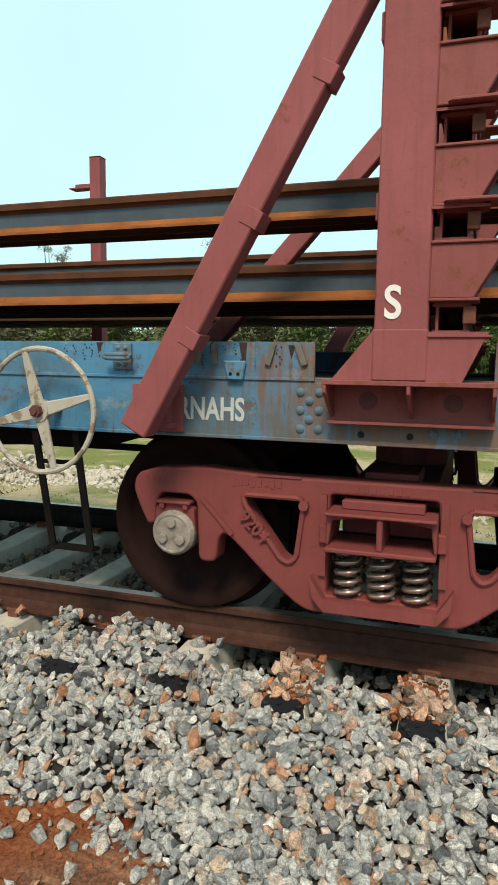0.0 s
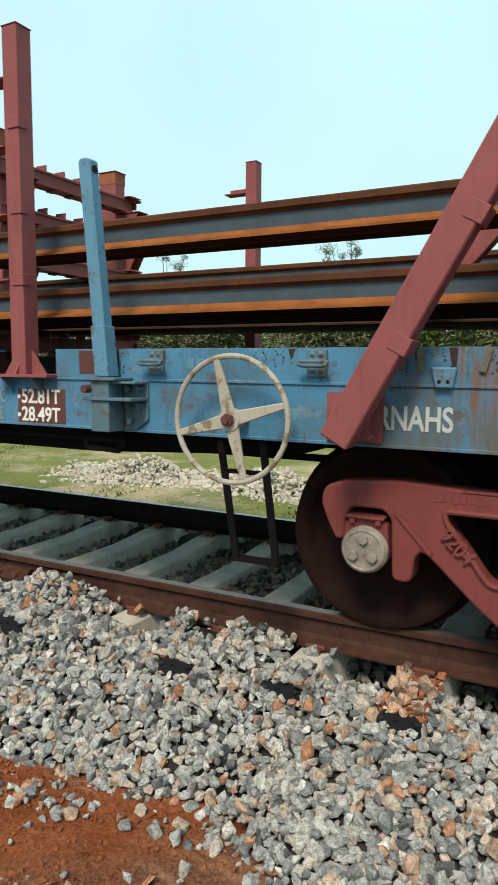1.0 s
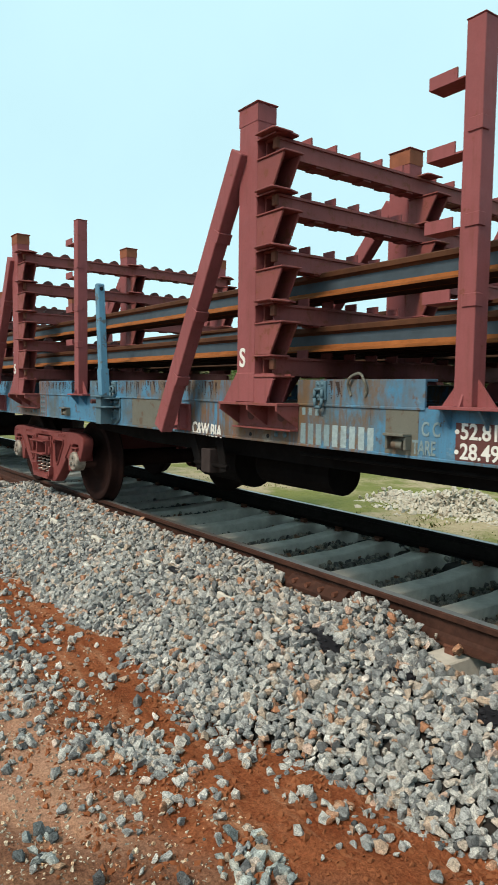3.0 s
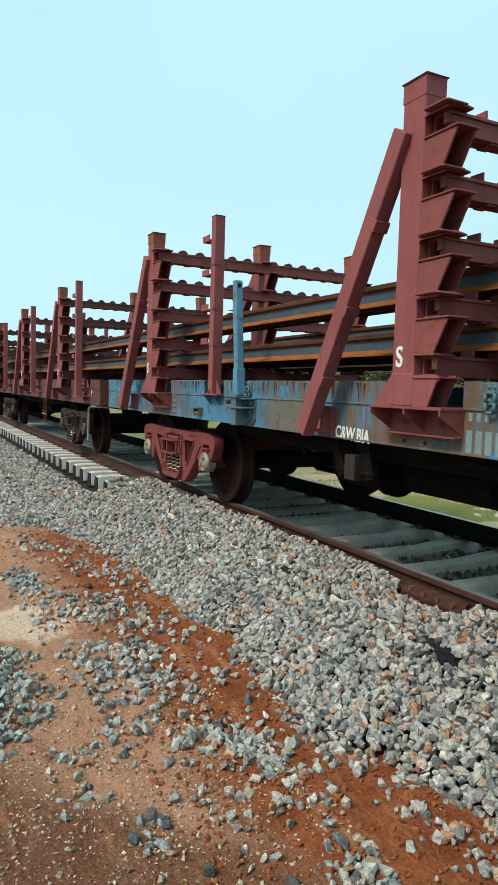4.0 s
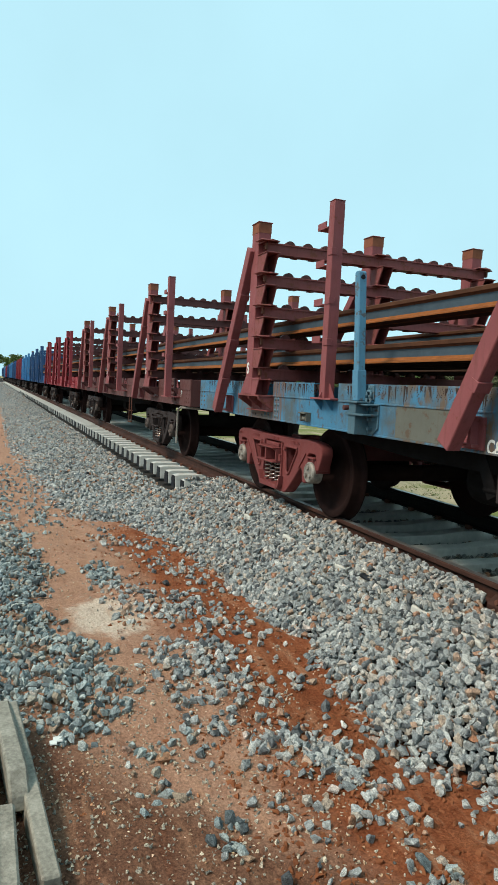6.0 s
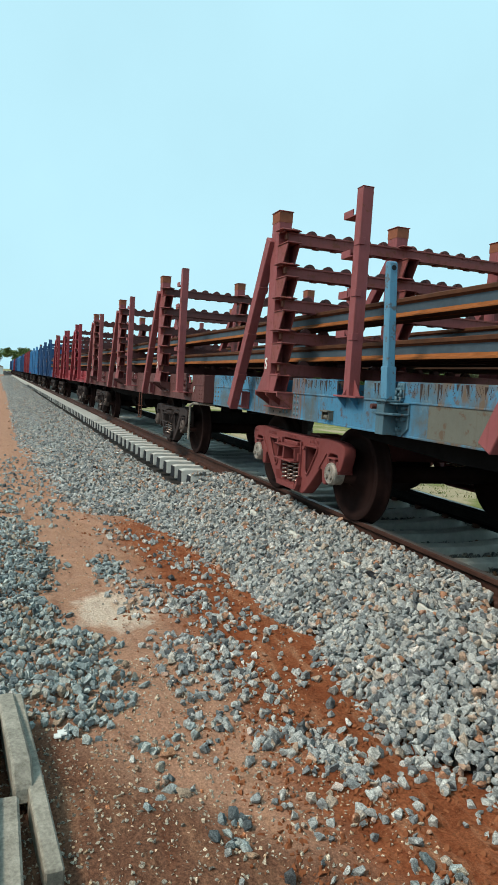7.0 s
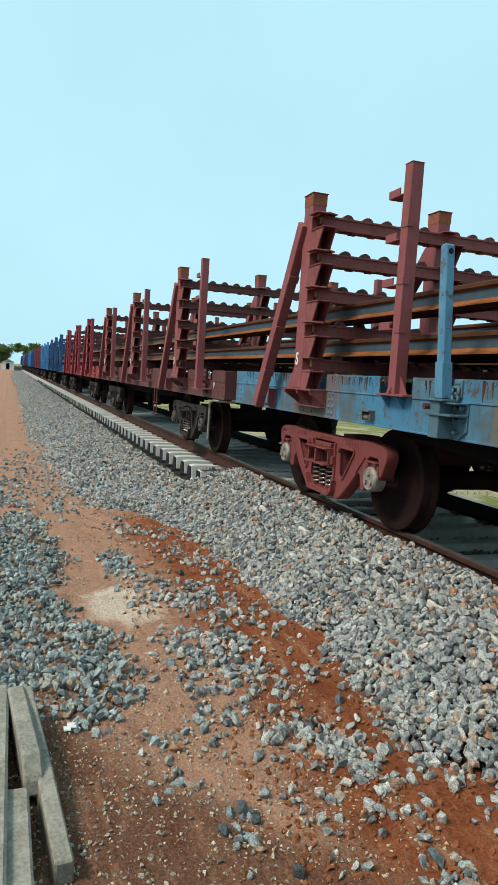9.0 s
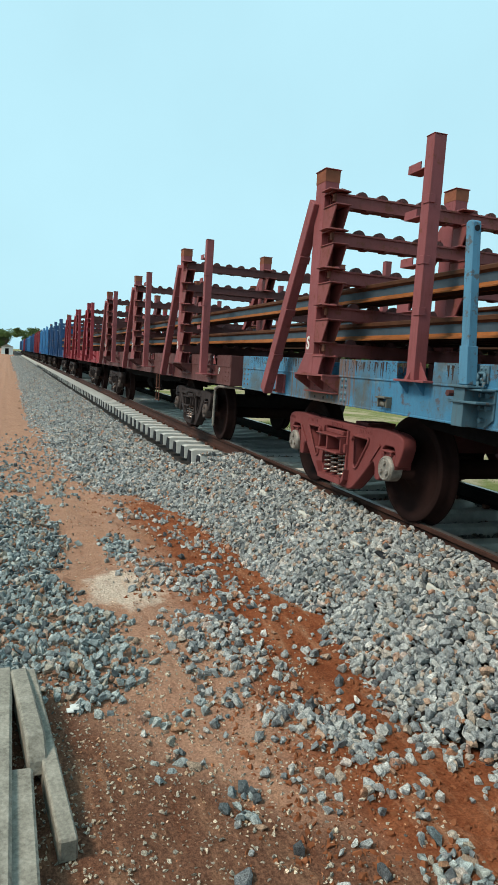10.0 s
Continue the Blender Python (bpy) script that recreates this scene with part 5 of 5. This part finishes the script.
def lay_ballast():
    P = []
    for layer in range(3):
        x, y, rng = jittered(-9.8, 1.6, -3.1, -0.915, 0.0355, 1 + 20 * layer)
        keep = (y > edge(x) + rng.normal(0, 0.07, x.size)) & ((layer < 2) | ((y < edge(x) + 0.4) & (rng.random(x.size) < 0.6)))
        hollow = (y > -1.2) & (((x > -1.02) & (x < 0.6)) | ((x > -2.13) & (x < -1.9)))   # dark cribs beside the rail
        top = over_sleeper(x) & (y > -1.37) & (x > -1.2)
        keep &= ~(hollow & ~top & (rng.random(x.size) < 0.5)) & ~((y > -0.97) & (rng.random(x.size) < 0.5)) & ~(top & ((rng.random(x.size) < 0.45) | (x > -0.7))) & ~(over_sleeper(x) & (y > -1.16) & (x > -2.4) & (rng.random(x.size) < 0.93))
        x, y = x[keep], y[keep]
        z = ballast_z(x, y) - (0.004, 0.032, 0.026)[layer] + rng.uniform(-0.018, 0.018, x.size)
        z = np.where(over_sleeper(x) & (y > -1.37), np.maximum(z, -0.182 + rng.uniform(0, 0.02, x.size)), z)
        z = np.where(over_sleeper(x) & (y > -1.37) & (x > -1.2), -0.170 + rng.uniform(0, 0.02, x.size), z)
        P.append(np.stack([x, y, z], 1))
    scatter("ballast_stones", np.concatenate(P), 0.028, 16, STONE, "loose grey crushed granite ballast with some orange stones", "gravel", 2, 0.40)
    x, y, rng = jittered(1.6, 9.0, -2.4, -0.95, 0.06, 17)
    keep = y > edge(x) + rng.normal(0, 0.08, x.size)
    x, y = x[keep], y[keep]
    scatter("ballast_stones", np.stack([x, y, ballast_z(x, y) - 0.005 + rng.uniform(-0.02, 0.02, x.size)], 1), 0.042, 12, STONE, "loose grey ballast ahead along the track", "gravel", 18)
    # red-stained stones and soil lying on the bare sleepers
    x, y, rng = jittered(-0.68, 0.1, -1.34, -0.98, 0.04, 15)
    keep = over_sleeper(x) & (rng.random(x.size) < np.where(y > -1.15, 0.3, 0.8))
    x, y = x[keep], y[keep]
    scatter("red_stones", np.stack([x, y, -0.172 + rng.uniform(0, 0.025, x.size)], 1), 0.03, 13, STONE_RED, "red-stained stones lying on a sleeper", "gravel", 9, 0.4)
    n = 900
    x, y = rng.uniform(-0.68, 0.1, n), rng.uniform(-1.36, -0.96, n)
    keep = over_sleeper(x)
    scatter("red_soil_crumbs", np.stack([x[keep], y[keep], np.full(keep.sum(), -0.185)], 1), 0.012, 8, CLOD, "red soil crumbs on the sleeper tops", "earth", 10, 0.6)
    x, y, rng = jittered(-60, -9.6, -3.7, -1.44, 0.052, 3)
    keep = y > edge(x) + rng.normal(0, 0.1, x.size)
    keep &= (x > -30) | (rng.random(x.size) < 0.6)
    x, y = x[keep], y[keep]
    z = ballast_z(x, y) - 0.01 + rng.uniform(-0.02, 0.02, x.size)
    scatter("ballast_stones", np.stack([x, y, z], 1), 0.040, 10, STONE, "grey crushed granite along the further track", "gravel", 4)
    x, y, rng = jittered(-170, -60, -3.8, -1.44, 0.11, 13)
    keep = y > edge(x) + rng.normal(0, 0.1, x.size)
    x, y = x[keep], y[keep]
    scatter("ballast_stones", np.stack([x, y, ballast_z(x, y) + rng.uniform(-0.03, 0.02, x.size)], 1), 0.078, 9, STONE, "grey crushed granite far along the track", "gravel", 14)
    x, y, rng = jittered(-14, 1.6, -0.8, 0.82, 0.05, 5)
    z = ballast_z(x, y) - 0.015 + rng.uniform(-0.02, 0.02, x.size)
    scatter("track_ballast", np.stack([x, y, z], 1), 0.036, 12, STONE_DARKER, "darker ballast between the sleepers", "gravel", 6)
    x, y, rng = jittered(-12, 1.6, 0.98, 2.3, 0.06, 7)
    z = ballast_z(x, y) - 0.01 + rng.uniform(-0.02, 0.02, x.size)
    scatter("ballast_stones", np.stack([x, y, z], 1), 0.04, 10, STONE_DARKER, "darker ballast on the far side of the track", "gravel", 8)


def loose_stones():
    """Stones spilled on the earth, grit, clods and a scrap of paper."""
    rng = np.random.default_rng(12)
    x, y, _ = jittered(-11.5, -3.4, -4.9, -2.9, 0.037, 71)   # the spilled heap: dense along its ridge, frayed at its edge
    rim = np.interp(x, [-11.5, -9.5, -8, -6.8, -5.9, -5.1, -4.7, -4.0, -3.6, -3.45], [-3.75, -3.7, -3.58, -3.42, -3.6, -3.54, -3.28, -3.2, -3.34, -3.6]) + 0.05 * np.sin(9 * x) + 0.03 * np.sin(23 * x)
    end = -3.52 - 0.09 * np.sin(11 * y) - 0.35 * np.clip(-3.75 - y, 0, 1)
    bare = np.sin(2.3 * x + 1.1) * np.sin(3.1 * y + 0.9 * x) + 0.5 * np.sin(5.1 * x - 4.0 * y)
    thick = np.clip((rim - y) / 0.16, 0, 1) * np.clip((end - x) / 0.25, 0, 1) * np.clip((x + 11.5) / 4.5, 0.15, 1) * np.clip(1.1 - 0.6 * np.clip(bare - 0.5, 0, 1) * np.clip((-6.3 - x) / 1.0, 0, 1) / 0.4, 0, 1) * np.clip((y + 5.0) / 0.7, 0.2, 1)
    keep = rng.random(x.size) < thick * 0.8
    x, y, thick = x[keep], y[keep], thick[keep]
    P = [np.stack([x, y, soil_z(x, y) + 0.010 + 0.045 * thick * rng.random(x.size)], 1)]
    for cx, cy, rx, ry, n in [(-6.65, -3.05, 0.4, 0.16, 110), (-9.5, -3.4, 1.2, 0.2, 90), (-2.0, -2.46, 0.2, 0.13, 60), (-2.62, -3.1, 0.2, 0.1, 16), (-3.15, -3.33, 0.3, 0.12, 22), (-3.4, -3.1, 0.3, 0.2, 20), (-12.5, -3.9, 3.0, 0.5, 200)]:
        q = np.clip(rng.normal(0, 0.5, (n, 2)), -1, 1)
        P.append(np.stack([cx + rx * q[:, 0], cy + ry * q[:, 1], soil_z(cx + rx * q[:, 0], cy + ry * q[:, 1]) + 0.012], 1))
    scatter("gravel_heap", np.concatenate(P), 0.0275, 13, STONE_BLUE, "heap of dark blue-grey crushed stone on red earth", "gravel", 43, 0.5)
    # grey stones strewn singly and in drifts: x, y, half-length, half-width, how many
    strews = [(-6.3, -2.95, 0.5, 0.22, 70), (-5.7, -2.75, 0.5, 0.25, 80), (-5.5, -2.45, 0.4, 0.25, 70), (-4.9, -2.3, 0.4, 0.25, 60), (-4.5, -2.9, 0.4, 0.25, 90), (-4.45, -2.55, 0.35, 0.2, 60), (-3.95, -2.95, 0.25, 0.15, 26), (-3.95, -2.5, 0.3, 0.15, 34),
              (-3.95, -2.2, 0.18, 0.1, 14), (-3.5, -2.98, 0.2, 0.12, 14), (-3.2, -2.72, 0.18, 0.12, 20), (-3.0, -2.46, 0.24, 0.18, 95), (-2.75, -2.3, 0.24, 0.15, 34), (-3.2, -2.36, 0.25, 0.14, 34), (-2.68, -2.75, 0.3, 0.2, 16), (-2.1, -2.0, 0.35, 0.12, 26),
              (-2.35, -2.45, 0.35, 0.2, 14), (-2.8, -2.0, 0.3, 0.12, 24), (-1.9, -1.95, 0.3, 0.14, 22), (-1.3, -1.86, 0.4, 0.12, 26), (-0.95, -2.1, 0.4, 0.14, 20), (-8.1, -2.75, 0.8, 0.22, 60), (-7.4, -2.4, 0.8, 0.25, 70), (-6.5, -2.2, 0.6, 0.2, 50),
              (-5.4, -3.05, 0.4, 0.15, 20), (-4.2, -2.75, 0.5, 0.3, 60), (-3.65, -2.75, 0.4, 0.25, 46), (-3.35, -2.55, 0.35, 0.2, 36), (-5.2, -2.6, 0.6, 0.3, 40), (-4.4, -2.5, 3.2, 0.8, 110), (-2.4, -2.7, 1.0, 0.7, 26), (-12.0, -3.4, 3.5, 0.5, 160)]
    P = []
    for cx, cy, rx, ry, n in strews:
        q = np.clip(rng.normal(0, 0.5, (n, 2)), -1, 1)
        x, y = cx + rx * q[:, 0], cy + ry * q[:, 1]
        P.append(np.stack([x, y, soil_z(x, y) + 0.012], 1))
    scatter("loose_stones", np.concatenate(P), 0.0265, 13, STONE, "scattered grey stones lying on red earth", "gravel", 55, 0.5)
    n = 13000
    x, y = rng.uniform(-4.4, -1.2, n), -4.4 + 2.1 * rng.random(n) ** 1.6
    x[:2000], y[:2000] = rng.uniform(-10, -3.5, 2000), rng.uniform(-4.0, -1.7, 2000)
    scatter("soil_grit", np.stack([x, y, soil_z(x, y) + 0.001], 1), 0.008, 8, STONE_PALE, "fine pale grit strewn over the earth", "gravel", 41, 0.6)
    n = 3400
    x, y = rng.uniform(-9.5, -0.4, n), -1.7 - 1.5 * rng.random(n) ** 1.7
    x[:1600], y[:1600] = rng.uniform(-3.6, -1.0, 1600), rng.uniform(-3.0, -1.7, 1600)
    scatter("soil_clods", np.stack([x, y, soil_z(x, y)], 1), 0.014, 9, CLOD, "crumbled clods of red clay", "earth", 42, 0.6)
    me = bpy.data.meshes.new("paper_scrap")
    bm = bmesh.new()
    for dx, dy, r in ((0, 0, 0.028), (0.03, -0.025, 0.022)):
        prism(bm, [(dx - r, 0), (dx - 0.2 * r, r * 0.2), (dx + r, 0.004), (dx + r * 0.9, 0.01), (dx - 0.3 * r, 0.014), (dx - r, 0.008)], dy - r * 0.8, dy + r * 0.8)
    bm.to_mesh(me)
    bm.free()
    me.materials.append(WHITE)
    ob = tagged(new("paper_scrap", me), "small white scrap lying on brown earth", "litter")
    ob.location = (-3.574, -3.725, -0.652)


lay_ballast()
loose_stones()


def stray_clinker():
    """Dark tarry lumps and a rail joint beside the near rail."""
    for x, y, r, seed in ((-2.85, -1.33, 0.065, 1), (-4.535, -1.36, 0.05, 2), (-1.3, -1.2, 0.03, 3)):
        v, f = rock_shapes(16, 1, 70 + seed)[0]
        me = bpy.data.meshes.new("tar_lump")
        me.from_pydata((v * r * np.array([1.5, 0.8, 0.75])).tolist(), [], f.tolist())
        me.materials.append(TAR)
        ob = tagged(new("tar_lump", me), "black tarry lump lying on the ballast", "lump", "tar lumps")
        ob.location = (x, y, float(ballast_z(np.array(x), np.array(y))) + r * 0.4)
    joint = thing("rail_joint", "rusty fishplate bolted along the near rail", "fishplate", at=(-3.33, 0, 0))
    bm = bmesh.new()
    prism_x(bm, [(-0.925, -0.14), (-1.0, -0.15), (-1.005, -0.115), (-0.94, -0.06), (-0.912, -0.06)], -0.28, 0.28)
    part("plate", bm, RAIL_RUST, joint, bevel=0.003)
    for k in range(4):
        bm = bmesh.new()
        rod(bm, (-0.2 + 0.133 * k, -0.95, -0.09), (-0.2 + 0.133 * k, -1.0, -0.09), 0.018, 6)
        part("bolt", bm, RUST, joint)


stray_clinker()


# ---------------------------------------------------------------- concrete pieces beside the camera
def concrete_pieces():
    bm = bmesh.new()
    box(bm, -1.35, 1.35, -0.30, 0.0, 0.0, 0.17)
    me = mesh_of("concrete_slab", bm, OLD_CONCRETE, 0.012)
    ob = tagged(new("concrete_slab", me), "weathered pale concrete slab lying on the earth", "slab")
    ob.matrix_basis = pose(-2.42, -4.045, -0.65, 0, 0, -0.3)
    post = thing("concrete_post", "broken grey concrete fence post with a stepped end", "post", at=(0, 0, 0))
    post.matrix_basis = pose(-3.28, -3.955, -0.66, 0, 0, 5.0)
    bm = bmesh.new()
    prism(bm, [(-0.46, 0.06), (0.36, 0.06), (0.34, 0.13), (0.25, 0.20), (-0.44, 0.19)], -0.055, 0.03)
    part("flange", bm, OLD_CONCRETE, post, bevel=0.01)
    bm = bmesh.new()
    prism(bm, [(-0.46, 0.0), (0.82, -0.01), (0.82, 0.085), (0.30, 0.13), (-0.46, 0.17)], 0.004, 0.075)
    part("web", bm, OLD_CONCRETE, post, bevel=0.008)
    bm = bmesh.new()
    box(bm, -0.9, 0.9, -0.05, 0.05, 0.0, 0.13)
    me = mesh_of("concrete_beam", bm, OLD_CONCRETE, 0.01)
    ob = tagged(new("concrete_beam", me), "narrow concrete beam lying beside the slab", "beam")
    ob.matrix_basis = pose(-1.98, -4.005, -0.65, 0, 0, 0.3)


concrete_pieces()


# ---------------------------------------------------------------- beyond the track
def leaf_cloud(bm, rng, centre, size, n, leaf):
    for _ in range(n):
        d = Vector((rng.gauss(0, 1), rng.gauss(0, 1), rng.gauss(0, 1)))
        d = d.normalized() * rng.random() ** 0.45
        c = Vector(centre) + Vector((d.x * size[0], d.y * size[1], d.z * size[2]))
        a = Vector((rng.gauss(0, 1), rng.gauss(0, 1), rng.gauss(0, 0.6))).normalized()
        b = a.orthogonal().normalized()
        l = leaf * rng.uniform(0.6, 1.4)
        v = [bm.verts.new(c + o) for o in (a * l, b * l * 0.4, -a * l, -b * l * 0.4)]
        bm.faces.new(v[:3])
        bm.faces.new((v[0], v[2], v[3]))


def tree(name, label, category, at, h, r, clumps, leaves, leaf, mat, seed, group=""):
    rng = random.Random(seed)
    t = thing(name, label, category, group, at)
    bm = bmesh.new()
    p = Vector((0, 0, -0.1))
    tops = []
    trunk_top = Vector((rng.uniform(-0.1, 0.1) * h, rng.uniform(-0.1, 0.1) * h, h * 0.62))
    rod(bm, p, trunk_top, 0.022 * h, 8, 0.010 * h)
    for k in range(clumps):
        a = rng.uniform(0, 6.28)
        z = h * rng.uniform(0.42, 0.95)
        q = Vector((math.cos(a) * r * rng.uniform(0.3, 0.95), math.sin(a) * r * rng.uniform(0.3, 0.95), z))
        rod(bm, trunk_top * rng.uniform(0.5, 1.0), q, 0.007 * h, 5, 0.002 * h)
        tops.append(q)
    part("trunk", bm, BARK, t)
    bm = bmesh.new()
    for q in tops:
        s = r * rng.uniform(0.22, 0.42)
        leaf_cloud(bm, rng, q, (s, s, s * 0.7), leaves // clumps, leaf)
    part("crown", bm, mat, t)
    return t


def bush(at, h, r, mat, seed):
    rng = random.Random(seed)
    t = thing("bush", "low dusty green scrub at the field's far edge", "bush", "scrub beyond the field", at)
    bm = bmesh.new()
    for k in range(6):
        a = rng.uniform(0, 6.28)
        rod(bm, (0.1 * math.cos(a), 0.1 * math.sin(a), -0.1), (r * 0.6 * math.cos(a), r * 0.6 * math.sin(a), h * rng.uniform(0.6, 1.0)), 0.03, 5, 0.01)
    part("stem", bm, BARK, t)
    bm = bmesh.new()
    for k in range(11):
        a, d = rng.uniform(0, 6.28), rng.uniform(0, 0.8) * r
        s = rng.uniform(0.3, 0.5) * r
        leaf_cloud(bm, rng, (math.cos(a) * d, math.sin(a) * d, h * rng.uniform(0.15, 0.8)), (s, s, 0.26 * h), 260, 0.16)
    part("foliage", bm, mat, t)
    return t


def distance():
    rng = random.Random(5)
    kinds = [bush((0, 0, 0), 4.6, 3.0, LEAF, 1), bush((0, 0, 0), 5.4, 2.8, LEAF_DRY, 2), bush((0, 0, 0), 3.9, 3.2, LEAF, 3), bush((0, 0, 0), 5.0, 2.4, LEAF_DRY, 4)]
    places = [(8 - 2.1 * k + rng.uniform(-0.8, 0.8), 33 + 0.08 * k + rng.uniform(-3, 5)) for k in range(64)] + [(10 - 1.5 * k + rng.uniform(-0.8, 0.8), 30 + 0.06 * k + rng.uniform(-1, 2)) for k in range(70)]
    for k, (x, y) in enumerate(places):
        m = pose(x, y, -0.9, 0, 0, rng.uniform(0, 360))
        if k < len(kinds):
            kinds[k].matrix_basis = m
        else:
            copy_thing(kinds[rng.randrange(len(kinds))], m)
    # taller, thin-crowned trees
    tree("tree", "tall thin tree with a sparse feathery crown", "tree", (-33.5, 45, -0.9), 11.6, 1.5, 18, 2600, 0.06, LEAF_DRY, 21, "far trees")
    tree("tree", "tall thin tree with a sparse feathery crown", "tree", (-20.5, 51, -0.9), 12.8, 2.0, 22, 4200, 0.065, LEAF_DRY, 22, "far trees")
    tree("tree", "tall thin tree with a sparse feathery crown", "tree", (-42, 47, -0.9), 10.5, 0.9, 9, 1400, 0.06, LEAF_DRY, 23, "far trees")
    base = tree("tree", "broad leafy tree far behind the train", "tree", (-62, 40, -0.9), 6.5, 3.4, 14, 3600, 0.2, LEAF, 24, "far trees")
    for x, y, sc in ((-88, 46, 1), (-110, 40, 1), (-120, 60, 1), (-50, 62, 1)):
        copy_thing(base, pose(x, y, -0.9, 0, 0, x))
    # at the far end of the line
    big = tree("tree", "large leafy tree at the far end of the line", "tree", (-255, 3, -0.9), 9.0, 6.0, 22, 5200, 0.34, LEAF, 26, "far trees")
    for x, y in ((-262, -5), (-258, -13), (-266, -22), (-256, -31), (-270, 9), (-268, -40), (-260, -50), (-275, 16), (-285, -10)):
        copy_thing(big, pose(x, y, -0.9 - 0.15 * (abs(y) % 7), 0, 0, 31 * y))
    house = thing("hut", "small white hut with a pale roof at the line's end", "hut", at=(-215, -4.4, -0.7))
    bm = bmesh.new()
    box(bm, -3, 3, -1.6, 1.6, 0, 2.2)
    part("wall", bm, WHITE, house)
    bm = bmesh.new()
    prism_x(bm, [(-1.9, 2.2), (1.9, 2.2), (0, 3.0)], -3.3, 3.3)
    part("roof", bm, OLD_CONCRETE, house)
    bm = bmesh.new()
    box(bm, 3.0, 3.06, -0.6, 0.4, 0, 1.8)
    part("door", bm, DARK, house)
    h2 = thing("house", "small white house among the scrub beyond the field", "house", at=(-36, 41, -0.9))
    bm = bmesh.new()
    box(bm, -1.8, 1.8, -1.5, 1.5, 0, 2.4)
    part("wall", bm, WHITE, h2)
    bm = bmesh.new()
    prism(bm, [(-2.1, 2.4), (2.1, 2.4), (0, 3.3)], -1.8, 1.8)
    part("roof", bm, FADED, h2)
    # rubble bank of pale spoil along the far side
    r = np.random.default_rng(9)
    n = 8500
    x = r.uniform(-8.5, 2.5, n)
    y = 5.3 + r.normal(0, 0.42, n) + 0.15 * np.sin(x * 2)
    hill = 0.36 * np.exp(-((y - 5.3) / 0.42) ** 2) * (0.55 + 0.45 * np.sin(x * 2.7 + 1.0))
    scatter("spoil_bank", np.stack([x, y, -0.68 + hill * r.random(n)], 1), 0.045, 11, STONE_WHITE, "bank of pale broken spoil beside the field", "rubble", 51, 0.6)
    # grass tufts on the field
    bm = bmesh.new()
    for k in range(16000):
        x, y = rng.uniform(-24, 4), 2.9 + rng.random() ** 1.6 * 18
        if math.sin(x * 0.9) + math.sin(y * 0.8 + x * 0.3) < 0.1:
            continue
        hgt = rng.uniform(0.03, 0.08)
        for j in range(3):
            a = rng.uniform(0, 6.28)
            c = Vector((x + rng.uniform(-0.1, 0.1), y + rng.uniform(-0.1, 0.1), -0.70 - 0.004 * (y - 3)))
            u = Vector((math.cos(a), math.sin(a), 0)) * 0.02
            tip = c + Vector((math.cos(a + 1.3) * 0.06, math.sin(a + 1.3) * 0.06, hgt))
            bm.faces.new([bm.verts.new(p) for p in (c - u, c + u, tip)])
    tagged(new("grass", mesh_of("grass", bm, GRASS)), "short patchy grass on the field", "grass", kind="stuff")
    bm = bmesh.new()   # dry tall grass
    for k in range(2600):
        x, y = rng.uniform(-16, 3), rng.uniform(11.5, 15)
        hgt = rng.uniform(0.3, 0.75)
        a = rng.uniform(0, 6.28)
        c = Vector((x, y, -0.75))
        u = Vector((math.cos(a), math.sin(a), 0)) * 0.012
        tip = c + Vector((rng.uniform(-0.2, 0.2), rng.uniform(-0.2, 0.2), hgt))
        bm.faces.new([bm.verts.new(p) for p in (c - u, c + u, tip)])
    tagged(new("dry_grass", mesh_of("dry_grass", bm, STRAW)), "tall dry straw-coloured grass on the field", "grass", kind="stuff")


GRASS = plain("grass_blades", (0.10, 0.14, 0.035), 0.7, 0.45, 2, far=(0.20, 0.22, 0.08))
STRAW = plain("straw", (0.26, 0.21, 0.11), 0.8, 0.4, 2)
STONE_WHITE = plain("pale_spoil", (0.40, 0.365, 0.30), 0.95, 0.3, 7, far=(0.62, 0.585, 0.50), bump=0.6)
distance()


# ---------------------------------------------------------------- motion of the train
def motions():
    for w, x in TRAIN:
        walk(w, [(t, pose(x + s, 0, 0)) for t, s in ROLLED])
        for ob in w.children:
            if ob.name.startswith("wheelset"):
                p = ob.location.copy()
                walk(ob, [(t, pose(p.x, 0, AXLE_Z, 0, math.degrees(s / WHEEL_R), 0)) for t, s in ROLLED])
    for ob, y, z in LOAD:
        walk(ob, [(t, pose(s, y, z)) for t, s in ROLLED])


motions()
